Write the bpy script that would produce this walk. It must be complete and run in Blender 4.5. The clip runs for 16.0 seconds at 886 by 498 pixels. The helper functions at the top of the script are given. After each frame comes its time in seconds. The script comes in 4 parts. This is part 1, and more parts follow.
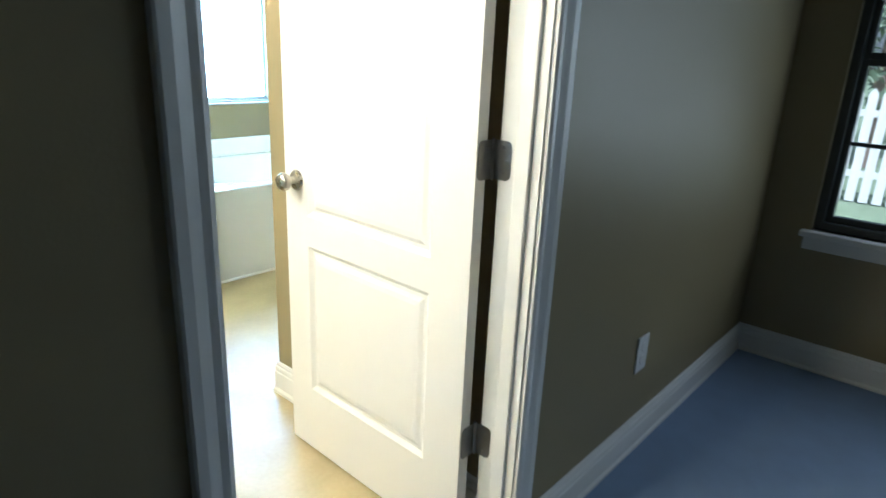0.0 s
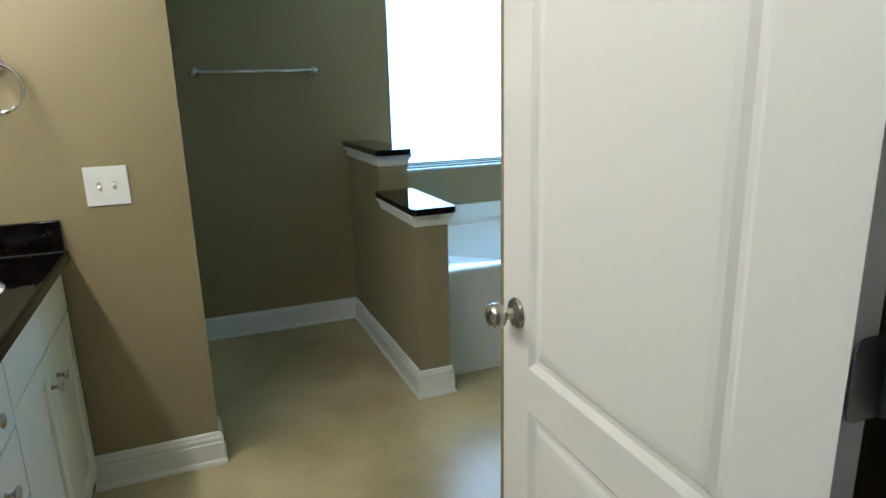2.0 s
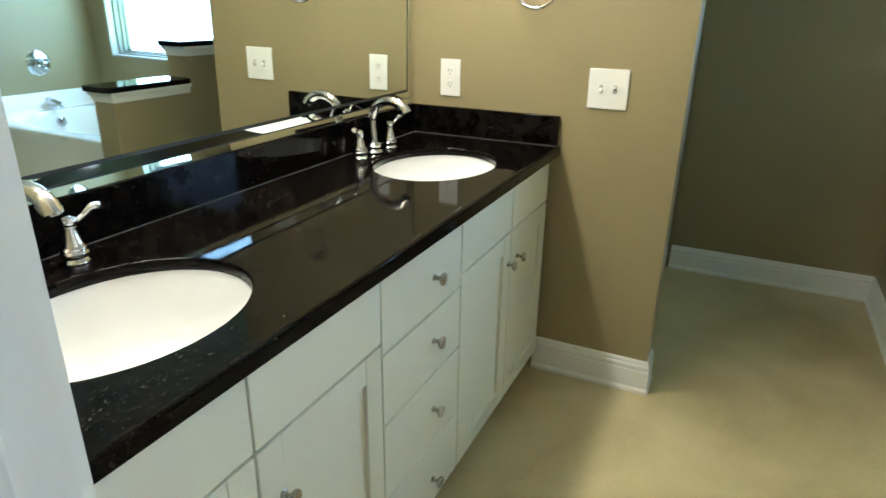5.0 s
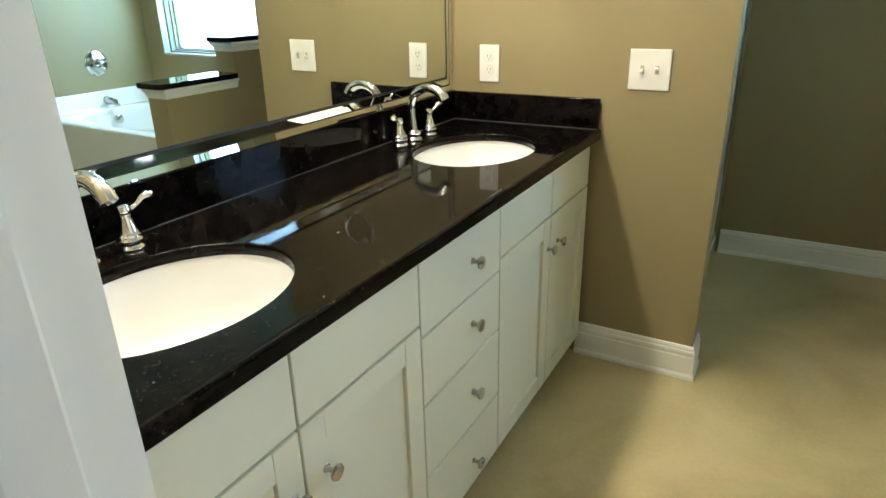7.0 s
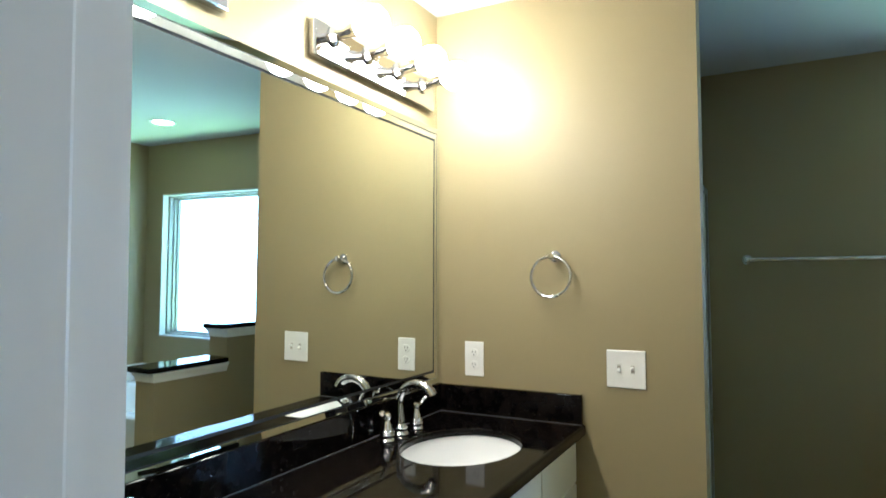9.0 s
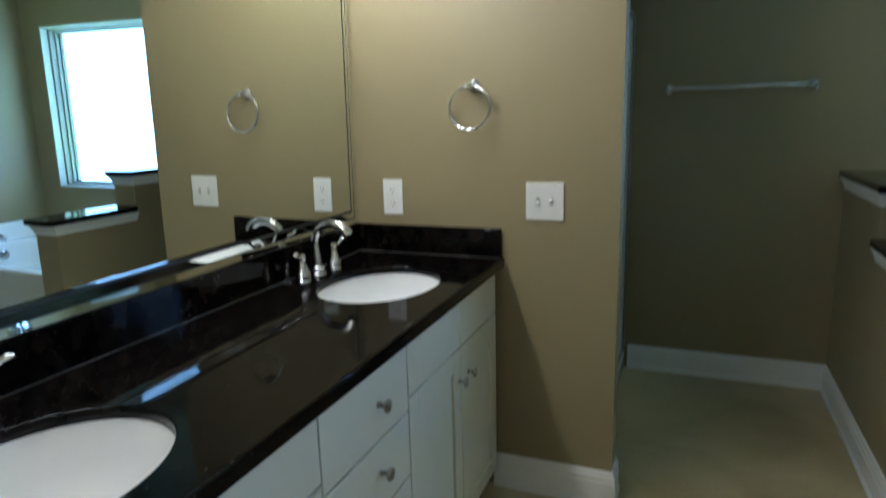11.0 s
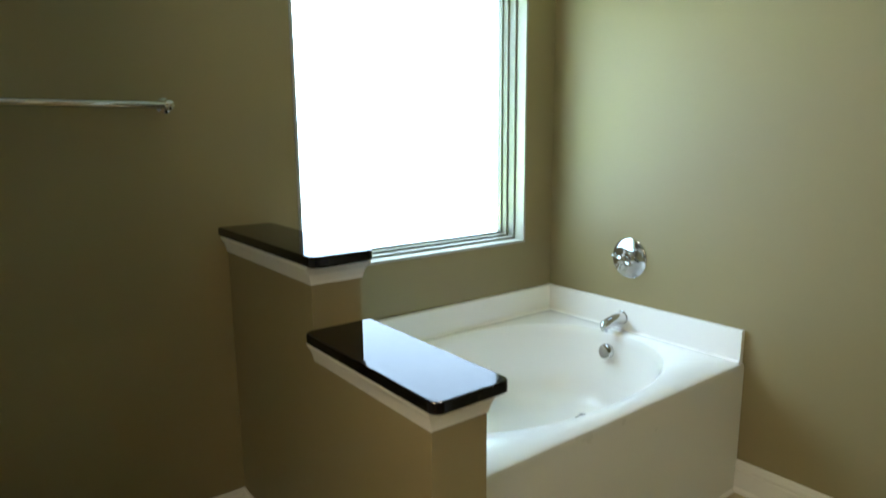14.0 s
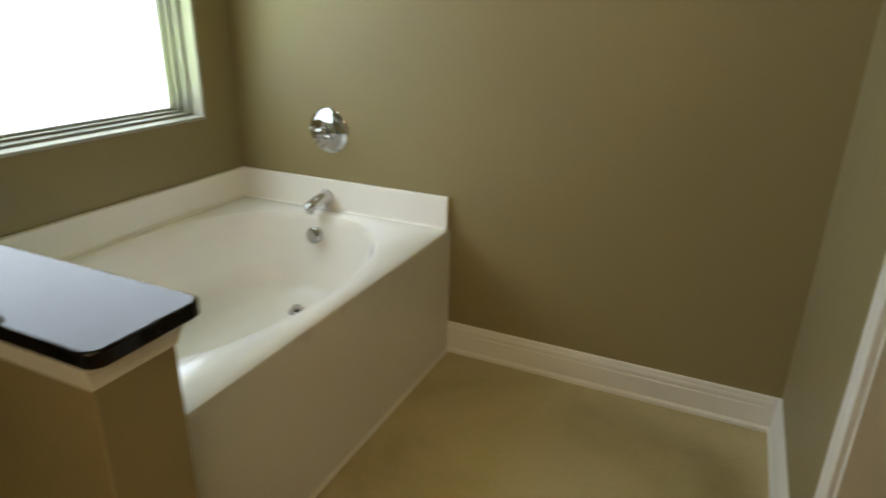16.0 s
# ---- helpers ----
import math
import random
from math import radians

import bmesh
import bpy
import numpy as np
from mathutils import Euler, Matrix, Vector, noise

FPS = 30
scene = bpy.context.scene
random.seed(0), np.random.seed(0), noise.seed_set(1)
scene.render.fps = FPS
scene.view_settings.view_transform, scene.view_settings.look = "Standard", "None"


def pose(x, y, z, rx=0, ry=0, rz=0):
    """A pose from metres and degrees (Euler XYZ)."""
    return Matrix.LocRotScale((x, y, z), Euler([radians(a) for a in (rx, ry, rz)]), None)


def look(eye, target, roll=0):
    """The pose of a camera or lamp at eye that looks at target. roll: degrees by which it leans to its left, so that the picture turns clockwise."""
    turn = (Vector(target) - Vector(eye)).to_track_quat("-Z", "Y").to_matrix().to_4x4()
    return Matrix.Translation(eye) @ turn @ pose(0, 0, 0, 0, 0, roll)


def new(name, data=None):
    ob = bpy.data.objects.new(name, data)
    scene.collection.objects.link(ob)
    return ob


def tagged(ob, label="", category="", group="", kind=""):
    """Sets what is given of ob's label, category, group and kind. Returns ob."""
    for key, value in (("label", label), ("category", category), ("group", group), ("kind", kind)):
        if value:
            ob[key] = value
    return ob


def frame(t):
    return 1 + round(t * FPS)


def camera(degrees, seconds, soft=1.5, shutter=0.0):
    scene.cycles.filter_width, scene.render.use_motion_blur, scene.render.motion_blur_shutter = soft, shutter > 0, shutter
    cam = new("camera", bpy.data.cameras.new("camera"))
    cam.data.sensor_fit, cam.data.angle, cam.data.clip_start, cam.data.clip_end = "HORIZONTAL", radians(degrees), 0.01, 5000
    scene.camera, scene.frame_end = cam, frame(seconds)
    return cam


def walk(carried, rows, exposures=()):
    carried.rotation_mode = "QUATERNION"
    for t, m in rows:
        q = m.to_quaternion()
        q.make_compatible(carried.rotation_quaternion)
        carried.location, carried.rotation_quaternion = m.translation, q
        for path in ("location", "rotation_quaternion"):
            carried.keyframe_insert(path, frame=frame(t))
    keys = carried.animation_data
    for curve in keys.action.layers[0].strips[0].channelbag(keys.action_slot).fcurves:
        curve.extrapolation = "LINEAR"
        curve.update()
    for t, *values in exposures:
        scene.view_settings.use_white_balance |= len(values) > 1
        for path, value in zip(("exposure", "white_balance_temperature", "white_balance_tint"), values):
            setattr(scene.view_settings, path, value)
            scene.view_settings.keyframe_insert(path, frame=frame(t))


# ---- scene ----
cam = camera(70.6, 16.0, shutter=0.35)
PATH = [
    (0, (-0.503, -2.793, 1.317), (0.936, -1.544, 0.709), 2.5),
    (0.5, (-0.25, -2.632, 1.349), (0.998, -1.2, 0.722), 2.1),
    (1, (-0.063, -2.51, 1.362), (0.8, -0.794, 0.805), 1.8),
    (1.5, (0.009, -2.389, 1.362), (0.745, -0.612, 0.814), -0.4),
    (2, (0.016, -2.308, 1.371), (0.733, -0.508, 0.874), -1.4),
    (2.5, (0.061, -2.276, 1.38), (0.798, -0.473, 0.928), 0.6),
    (3, (0.083, -2.255, 1.395), (0.64, -0.367, 1.044), -0.9),
    (3.5, (0.098, -2.243, 1.399), (0.332, -0.291, 1.032), -1.0),
    (4, (0.07, -2.158, 1.364), (-0.132, -0.246, 0.814), -1.4),
    (4.5, (0.08, -2.103, 1.349), (-0.429, -0.28, 0.702), 0.6),
    (5, (0.171, -2.117, 1.335), (-0.627, -0.433, 0.609), 0.9),
    (5.2, (0.196, -2.122, 1.338), (-0.668, -0.476, 0.601), -0.7),
    (7.5, (0.199, -2.129, 1.329), (-0.732, -0.528, 0.574), -1.6),
    (8, (0.199, -2.131, 1.348), (-0.761, -0.509, 0.679), -1.6),
    (8.5, (0.198, -2.152, 1.403), (-0.799, -0.437, 1.142), -0.6),
    (8.7, (0.202, -2.172, 1.4), (-0.766, -0.423, 1.324), -0.4),
    (9.3, (0.207, -2.184, 1.403), (-0.713, -0.396, 1.545), -0.4),
    (10.1, (0.222, -2.163, 1.404), (-0.598, -0.326, 1.525), -0.6),
    (10.8, (0.236, -2.12, 1.401), (-0.496, -0.271, 1.183), -0.8),
    (11, (0.211, -2.075, 1.368), (-0.517, -0.257, 0.962), -1.5),
    (11.5, (0.129, -1.908, 1.322), (-0.484, -0.124, 0.658), -3.5),
    (12, (0.093, -1.685, 1.3), (-0.12, 0.166, 0.575), -3.7),
    (12.5, (0.12, -1.384, 1.324), (0.249, 0.508, 0.689), -2.2),
    (12.8, (0.074, -1.243, 1.336), (0.586, 0.56, 0.64), -2.2),
    (13, (0.129, -1.113, 1.322), (0.895, 0.593, 0.614), -3.1),
    (13.5, (0.147, -0.931, 1.344), (1.279, 0.585, 0.696), -1.0),
    (14, (0.187, -0.783, 1.384), (1.382, 0.781, 1.028), -0.5),
    (14.5, (0.173, -0.689, 1.402), (1.502, 0.785, 1.15), -1.0),
    (15, (0.162, -0.649, 1.385), (1.545, 0.747, 1.016), -0.3),
    (15.5, (0.212, -0.628, 1.333), (1.712, 0.54, 0.711), -0.7),
    (16, (0.398, -0.595, 1.315), (2.096, 0.18, 0.595), 1.2),
]
walk(cam, [(t, look(eye, target, roll)) for t, eye, target, roll in PATH],
     [(0, 0.68, 4800, 11), (0.5, -0.05, 4750, 12), (1, -0.48, 4700, 12), (1.5, -0.68, 4650, 12), (2, -0.72, 4600, 13), (2.5, -0.9, 4600, 13), (3, -0.85, 4600, 13),
      (4, -0.8, 4550, 12), (5, -0.18, 4900, 8), (8.0, -0.14, 5250, 11), (8.7, -0.45, 4850, 12), (11, -1.2, 4400, 13), (11.5, -0.6, 4600, 13), (12, 0.12, 4450, 13),
      (12.5, 0.12, 4350, 13), (13, 0.02, 4500, 11), (13.5, -0.16, 5000, 13), (14, -0.88, 6050, 14), (14.5, -1.56, 6950, 15), (15, -1.58, 7300, 18), (16, -1.42, 7700, 22)])

# ---------- world, sun, lights ----------
world = bpy.data.worlds.new("world")
scene.world = world
world.use_nodes = True
wn = world.node_tree.nodes
sky = wn.new("ShaderNodeTexSky")
sky.sky_type = 'NISHITA'
sky.sun_disc = False
sky.dust_density, sky.ozone_density = 4.0, 0.5
sky.sun_elevation = radians(50)
sky.sun_rotation = radians(246)
wn["Background"].inputs[1].default_value = 0.11
haze = wn.new("ShaderNodeHueSaturation")
haze.inputs["Saturation"].default_value = 0.5
world.node_tree.links.new(sky.outputs[0], haze.inputs["Color"])
world.node_tree.links.new(haze.outputs[0], wn["Background"].inputs[0])

sun = new("sun", bpy.data.lights.new("sun", 'SUN'))
sun.data.energy, sun.data.angle, sun.data.color = 5.0, radians(0.6), (1.0, 0.96, 0.9)
sun.matrix_world = look((0, 0, 10), (5.0, 2.2, 2.0))


def area_light(name, m, sx, sy, watts, color):
    ob = new(name, bpy.data.lights.new(name, 'AREA'))
    ob.data.shape, ob.data.size, ob.data.size_y = 'RECTANGLE', sx, sy
    ob.data.energy, ob.data.color = watts, color
    ob.matrix_world = m
    return ob


# daylight of the bathroom window
area_light("window_daylight", look((1.715, 1.500, 1.46), (1.715, 0.0, 1.46)), 1.14, 1.15, 54, (0.60, 0.79, 0.98))
# light thrown up from the sunlit lawn, just outside the same window
area_light("lawn_daylight", look((1.715, 2.05, 0.38), (1.715, 1.30, 1.45)), 1.5, 0.7, 130, (0.60, 1.0, 0.26))
# part of the bedroom window's daylight
area_light("bedroom_daylight", look((2.665, -3.65, 1.42), (0.0, -3.65, 0.35)), 1.9, 1.25, 6.5, (1.0, 0.97, 0.84))


# ---------- materials ----------
def nodes_of(name):
    m = bpy.data.materials.new(name)
    m.use_nodes = True
    nt = m.node_tree
    return m, nt, nt.nodes["Principled BSDF"]


def surface(name, color, rough=0.5, metal=0.0, spread=0.06, scale=6.0, fine=180.0, bump=0.05, depth=0.002,
            stretch=(1, 1, 1), coat=0.0, rough_spread=0.08):
    """Paint, metal or board: two scales of variation in colour and gloss, and a fine relief."""
    m, nt, b = nodes_of(name)
    L = nt.links.new
    tc = nt.nodes.new("ShaderNodeTexCoord")
    mp = nt.nodes.new("ShaderNodeMapping")
    mp.inputs["Scale"].default_value = stretch
    L(tc.outputs["Object"], mp.inputs["Vector"])
    big = nt.nodes.new("ShaderNodeTexNoise")
    big.inputs["Scale"].default_value, big.inputs["Detail"].default_value = scale, 5
    small = nt.nodes.new("ShaderNodeTexNoise")
    small.inputs["Scale"].default_value, small.inputs["Detail"].default_value = fine, 3
    for n in (big, small):
        L(mp.outputs[0], n.inputs["Vector"])
    mix = nt.nodes.new("ShaderNodeMix")
    mix.data_type = 'RGBA'
    a = [c * (1 - spread) for c in color]
    c2 = [min(1, c * (1 + spread)) for c in color]
    mix.inputs[6].default_value, mix.inputs[7].default_value = (*a, 1), (*c2, 1)
    add = nt.nodes.new("ShaderNodeMath")
    add.operation = 'MULTIPLY_ADD'
    add.inputs[1].default_value = 0.35
    L(small.outputs[0], add.inputs[0])
    sc = nt.nodes.new("ShaderNodeMath")
    sc.operation = 'MULTIPLY'
    sc.inputs[1].default_value = 0.65
    L(big.outputs[0], sc.inputs[0])
    L(sc.outputs[0], add.inputs[2])
    L(add.outputs[0], mix.inputs[0])
    L(mix.outputs[2], b.inputs["Base Color"])
    mr = nt.nodes.new("ShaderNodeMapRange")
    mr.inputs[3].default_value, mr.inputs[4].default_value = max(0.02, rough - rough_spread), min(1, rough + rough_spread)
    L(big.outputs[0], mr.inputs[0])
    L(mr.outputs[0], b.inputs["Roughness"])
    b.inputs["Metallic"].default_value = metal
    b.inputs["Coat Weight"].default_value = coat
    b.inputs["Coat Roughness"].default_value = 0.08
    if bump:
        bp = nt.nodes.new("ShaderNodeBump")
        bp.inputs["Strength"].default_value, bp.inputs["Distance"].default_value = bump, depth
        L(small.outputs[0], bp.inputs["Height"])
        L(bp.outputs[0], b.inputs["Normal"])
    return m


def granite(name, gloss):
    m, nt, b = nodes_of(name)
    L = nt.links.new
    tc = nt.nodes.new("ShaderNodeTexCoord")
    vo = nt.nodes.new("ShaderNodeTexVoronoi")
    vo.inputs["Scale"].default_value = 520
    no = nt.nodes.new("ShaderNodeTexNoise")
    no.inputs["Scale"].default_value, no.inputs["Detail"].default_value = 28, 6
    for n in (vo, no):
        L(tc.outputs["Object"], n.inputs["Vector"])
    r1 = nt.nodes.new("ShaderNodeValToRGB")
    e = r1.color_ramp.elements
    e[0].position, e[0].color = 0.42, (0.0018, 0.0016, 0.0016, 1)
    e[1].position, e[1].color = 0.66, (0.0065, 0.005, 0.0042, 1)
    L(no.outputs[0], r1.inputs[0])
    r2 = nt.nodes.new("ShaderNodeValToRGB")
    e = r2.color_ramp.elements
    e[0].position, e[0].color = 0.980, (0, 0, 0, 1)
    e[1].position, e[1].color = 1.0, (1, 1, 1, 1)
    sep = nt.nodes.new("ShaderNodeSeparateColor")
    L(vo.outputs["Color"], sep.inputs[0])
    L(sep.outputs[0], r2.inputs[0])
    mix = nt.nodes.new("ShaderNodeMix")
    mix.data_type = 'RGBA'
    L(r2.outputs[0], mix.inputs[0])
    L(r1.outputs[0], mix.inputs[6])
    mix.inputs[7].default_value = (0.030, 0.025, 0.019, 1)
    # larger brown and grey mineral flecks
    fl = nt.nodes.new("ShaderNodeTexNoise")
    fl.inputs["Scale"].default_value, fl.inputs["Detail"].default_value = 95, 3
    fl.inputs["Distortion"].default_value = 0.3
    L(tc.outputs["Object"], fl.inputs["Vector"])
    r3 = nt.nodes.new("ShaderNodeValToRGB")
    e = r3.color_ramp.elements
    e[0].position, e[0].color = 0.676, (0, 0, 0, 1)
    e[1].position, e[1].color = 0.728, (1, 1, 1, 1)
    L(fl.outputs[0], r3.inputs[0])
    hue = nt.nodes.new("ShaderNodeMix")
    hue.data_type = 'RGBA'
    hue.inputs[6].default_value, hue.inputs[7].default_value = (0.026, 0.019, 0.010, 1), (0.060, 0.055, 0.045, 1)
    L(sep.outputs[1], hue.inputs[0])
    mix2 = nt.nodes.new("ShaderNodeMix")
    mix2.data_type = 'RGBA'
    L(r3.outputs[0], mix2.inputs[0])
    L(mix.outputs[2], mix2.inputs[6])
    L(hue.outputs[2], mix2.inputs[7])
    L(mix2.outputs[2], b.inputs["Base Color"])
    b.inputs["Roughness"].default_value = 0.05
    b.inputs["Specular IOR Level"].default_value = gloss
    return m


def floor_vinyl(name):
    m, nt, b = nodes_of(name)
    L = nt.links.new
    tc = nt.nodes.new("ShaderNodeTexCoord")
    n1 = nt.nodes.new("ShaderNodeTexNoise")
    n1.inputs["Scale"].default_value, n1.inputs["Detail"].default_value = 1.7, 4
    n1.inputs["Distortion"].default_value = 0.5
    n2 = nt.nodes.new("ShaderNodeTexNoise")
    n2.inputs["Scale"].default_value, n2.inputs["Detail"].default_value = 60, 4
    for n in (n1, n2):
        L(tc.outputs["Object"], n.inputs["Vector"])
    r = nt.nodes.new("ShaderNodeValToRGB")
    e = r.color_ramp.elements
    e[0].position, e[0].color = 0.34, (0.335, 0.270, 0.130, 1)
    e[1].position, e[1].color = 0.66, (0.565, 0.473, 0.262, 1)
    mx = nt.nodes.new("ShaderNodeMath")
    mx.operation = 'MULTIPLY_ADD'
    mx.inputs[1].default_value = 0.12
    L(n2.outputs[0], mx.inputs[0])
    s = nt.nodes.new("ShaderNodeMath")
    s.operation = 'MULTIPLY'
    s.inputs[1].default_value = 0.88
    L(n1.outputs[0], s.inputs[0])
    L(s.outputs[0], mx.inputs[2])
    L(mx.outputs[0], r.inputs[0])
    L(r.outputs[0], b.inputs["Base Color"])
    mr = nt.nodes.new("ShaderNodeMapRange")
    mr.inputs[3].default_value, mr.inputs[4].default_value = 0.26, 0.42
    L(n1.outputs[0], mr.inputs[0])
    L(mr.outputs[0], b.inputs["Roughness"])
    bp = nt.nodes.new("ShaderNodeBump")
    bp.inputs["Strength"].default_value, bp.inputs["Distance"].default_value = 0.07, 0.0008
    L(n2.outputs[0], bp.inputs["Height"])
    L(bp.outputs[0], b.inputs["Normal"])
    return m


def glow(name, color, strength):
    m = bpy.data.materials.new(name)
    m.use_nodes = True
    nt = m.node_tree
    nt.nodes.remove(nt.nodes["Principled BSDF"])
    em = nt.nodes.new("ShaderNodeEmission")
    em.inputs[0].default_value, em.inputs[1].default_value = (*color, 1), strength
    nt.links.new(em.outputs[0], nt.nodes["Material Output"].inputs[0])
    return m


def clear_glass(name, rough=0.0, tint=(0.96, 1, 0.98)):
    m, nt, b = nodes_of(name)
    b.inputs["Base Color"].default_value = (*tint, 1)
    b.inputs["Transmission Weight"].default_value = 1.0
    b.inputs["Roughness"].default_value = rough
    b.inputs["IOR"].default_value = 1.45
    return m


def mirror_mat(name):
    m, nt, b = nodes_of(name)
    b.inputs["Base Color"].default_value = (0.86, 0.91, 0.88, 1)
    b.inputs["Metallic"].default_value = 1.0
    b.inputs["Roughness"].default_value = 0.008
    return m


WALL = surface("tan_wall_paint", (0.264, 0.217, 0.109), 0.46, spread=0.035, scale=1.6, fine=170, bump=0.26, depth=0.0012)
# white ceiling, coloured grey so that it throws less light into the rooms
CEIL = surface("dimmed_ceiling_paint", (0.41, 0.41, 0.39), 0.85, spread=0.02, scale=2, fine=160, bump=0.35, depth=0.002)
TRIM = surface("white_trim_paint", (0.76, 0.75, 0.70), 0.36, spread=0.025, scale=5, fine=90, bump=0.06, depth=0.0008)
DOORP = surface("white_door_paint", (0.78, 0.76, 0.71), 0.40, spread=0.02, scale=4, fine=70, bump=0.10, depth=0.0008, stretch=(1, 1, 0.25))
CABP = surface("cream_cabinet_paint", (0.71, 0.70, 0.58), 0.36, spread=0.025, scale=5, fine=80, bump=0.06, depth=0.0008)
CABIN = surface("cabinet_shadow_board", (0.42, 0.40, 0.34), 0.6, spread=0.04)
GRAN = granite("black_granite", 0.085)
CAPGRAN = granite("polished_cap_granite", 0.30)
SEAL = surface("silicone_highlight_grey", (0.065, 0.062, 0.058), 0.4, spread=0.08, scale=30, bump=0.0)
VINYL = floor_vinyl("beige_vinyl")
# carpet colour carries the blue of the skylight that falls on it
CARPET = surface("skylight_blue_carpet", (0.27, 0.36, 0.53), 0.95, spread=0.16, scale=9, fine=420, bump=0.9, depth=0.006)
ACRYL = surface("white_tub_acrylic", (0.86, 0.85, 0.82), 0.16, spread=0.012, scale=3, fine=40, bump=0.0, coat=0.5, rough_spread=0.04)
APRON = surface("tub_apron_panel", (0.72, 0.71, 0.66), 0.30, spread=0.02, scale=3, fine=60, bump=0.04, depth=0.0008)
PORC = surface("white_porcelain", (0.85, 0.85, 0.85), 0.10, spread=0.01, scale=4, bump=0.0, coat=0.6, rough_spread=0.03)
CHROME = surface("polished_chrome", (0.64, 0.64, 0.65), 0.06, metal=1.0, spread=0.02, bump=0.0, rough_spread=0.02)
NICKEL = surface("satin_nickel", (0.46, 0.43, 0.38), 0.28, metal=1.0, spread=0.05, scale=30, bump=0.03, depth=0.0003)
HINGE = surface("dull_steel_hinge", (0.20, 0.195, 0.185), 0.42, metal=1.0, spread=0.08, scale=40, bump=0.05, depth=0.0003)
PLAST = surface("white_plate_plastic", (0.80, 0.79, 0.75), 0.32, spread=0.012, scale=20, bump=0.0)
SLOT = surface("dark_slot", (0.03, 0.03, 0.03), 0.6, bump=0.0)
# white frame vinyl, its shade beside the bright pane put into the grey
VFRAME = surface("shaded_frame_vinyl", (0.23, 0.23, 0.20), 0.34, spread=0.02, scale=6, fine=70, bump=0.03, depth=0.0005)
# white trim darkened in colour against the glare of the near window lamp
RETURN = surface("shaded_return_paint", (0.40, 0.40, 0.37), 0.45, spread=0.03, scale=6, fine=90, bump=0.05, depth=0.0006)
DARKFR = surface("bronze_window_frame", (0.05, 0.055, 0.05), 0.4, spread=0.08, scale=10, bump=0.03)
CAULK = surface("white_caulk", (0.72, 0.70, 0.64), 0.5, spread=0.06, scale=30, fine=140, bump=0.2, depth=0.001)
GLASS = clear_glass("window_glass")
SHGLASS = clear_glass("shower_glass", 0.35, (0.78, 0.82, 0.78))
SHGLASS.node_tree.nodes["Principled BSDF"].inputs["Transmission Weight"].default_value = 0.3
MIRROR = mirror_mat("silvered_mirror")
BULB = glow("lit_bulb", (1.0, 0.80, 0.51), 170.0)
LENS = glow("lit_downlight_lens", (1.0, 0.93, 0.82), 60.0)
GRASS = surface("lawn", (0.15, 0.18, 0.10), 0.9, spread=0.3, scale=1.5, fine=30, bump=0.5, depth=0.03)
LEAF = surface("leaf", (0.15, 0.19, 0.11), 0.6, spread=0.3, scale=3, fine=30, bump=0.0)
BARK = surface("bark", (0.16, 0.12, 0.09), 0.9, spread=0.2, scale=9, fine=50, bump=0.6, depth=0.02)
FENCEW = surface("weathered_fence_wood", (0.52, 0.50, 0.46), 0.85, spread=0.15, scale=4, fine=40, bump=0.3, depth=0.003, stretch=(4, 4, 0.4))


# ---------- mesh helpers ----------
def part(name, bm, material, parent=None, label="", smooth=False):
    me = bpy.data.meshes.new(name)
    bmesh.ops.recalc_face_normals(bm, faces=bm.faces[:])
    bm.to_mesh(me)
    bm.free()
    me.materials.append(material)
    if smooth:
        me.polygons.foreach_set("use_smooth", [True] * len(me.polygons))
        me.set_sharp_from_angle(angle=radians(35))
    ob = new(name, me)
    if parent is not None:
        ob.parent = parent
    if label:
        ob["label"] = label
    return ob


def empty(name, at=(0, 0, 0)):
    ob = new(name)
    ob.empty_display_size = 0.05
    ob.location = at
    return ob


def box(bm, x0, x1, y0, y1, z0, z1, bevel=0.0, seg=2):
    r = bmesh.ops.create_cube(bm, size=1.0)
    vs = r["verts"]
    bmesh.ops.scale(bm, vec=(x1 - x0, y1 - y0, z1 - z0), verts=vs)
    bmesh.ops.translate(bm, vec=((x0 + x1) / 2, (y0 + y1) / 2, (z0 + z1) / 2), verts=vs)
    if bevel:
        es = list({e for v in vs for e in v.link_edges})
        bmesh.ops.bevel(bm, geom=es, offset=bevel, segments=seg, profile=0.5, affect='EDGES')
    return bm


def boxes(*dims, bevel=0.0):
    bm = bmesh.new()
    for d in dims:
        box(bm, *d, bevel=bevel)
    return bm


def prism(bm, outline, p0, p1, u, v):
    """Sweep a closed outline (pairs along u and v) from p0 to p1."""
    p0, p1, u, v = (Vector(a) for a in (p0, p1, u, v))
    a = [bm.verts.new(p0 + u * s + v * t) for s, t in outline]
    b = [bm.verts.new(p1 + u * s + v * t) for s, t in outline]
    n = len(a)
    for i in range(n):
        bm.faces.new((a[i], a[(i + 1) % n], b[(i + 1) % n], b[i]))
    bm.faces.new(a[::-1])
    bm.faces.new(b)
    return bm


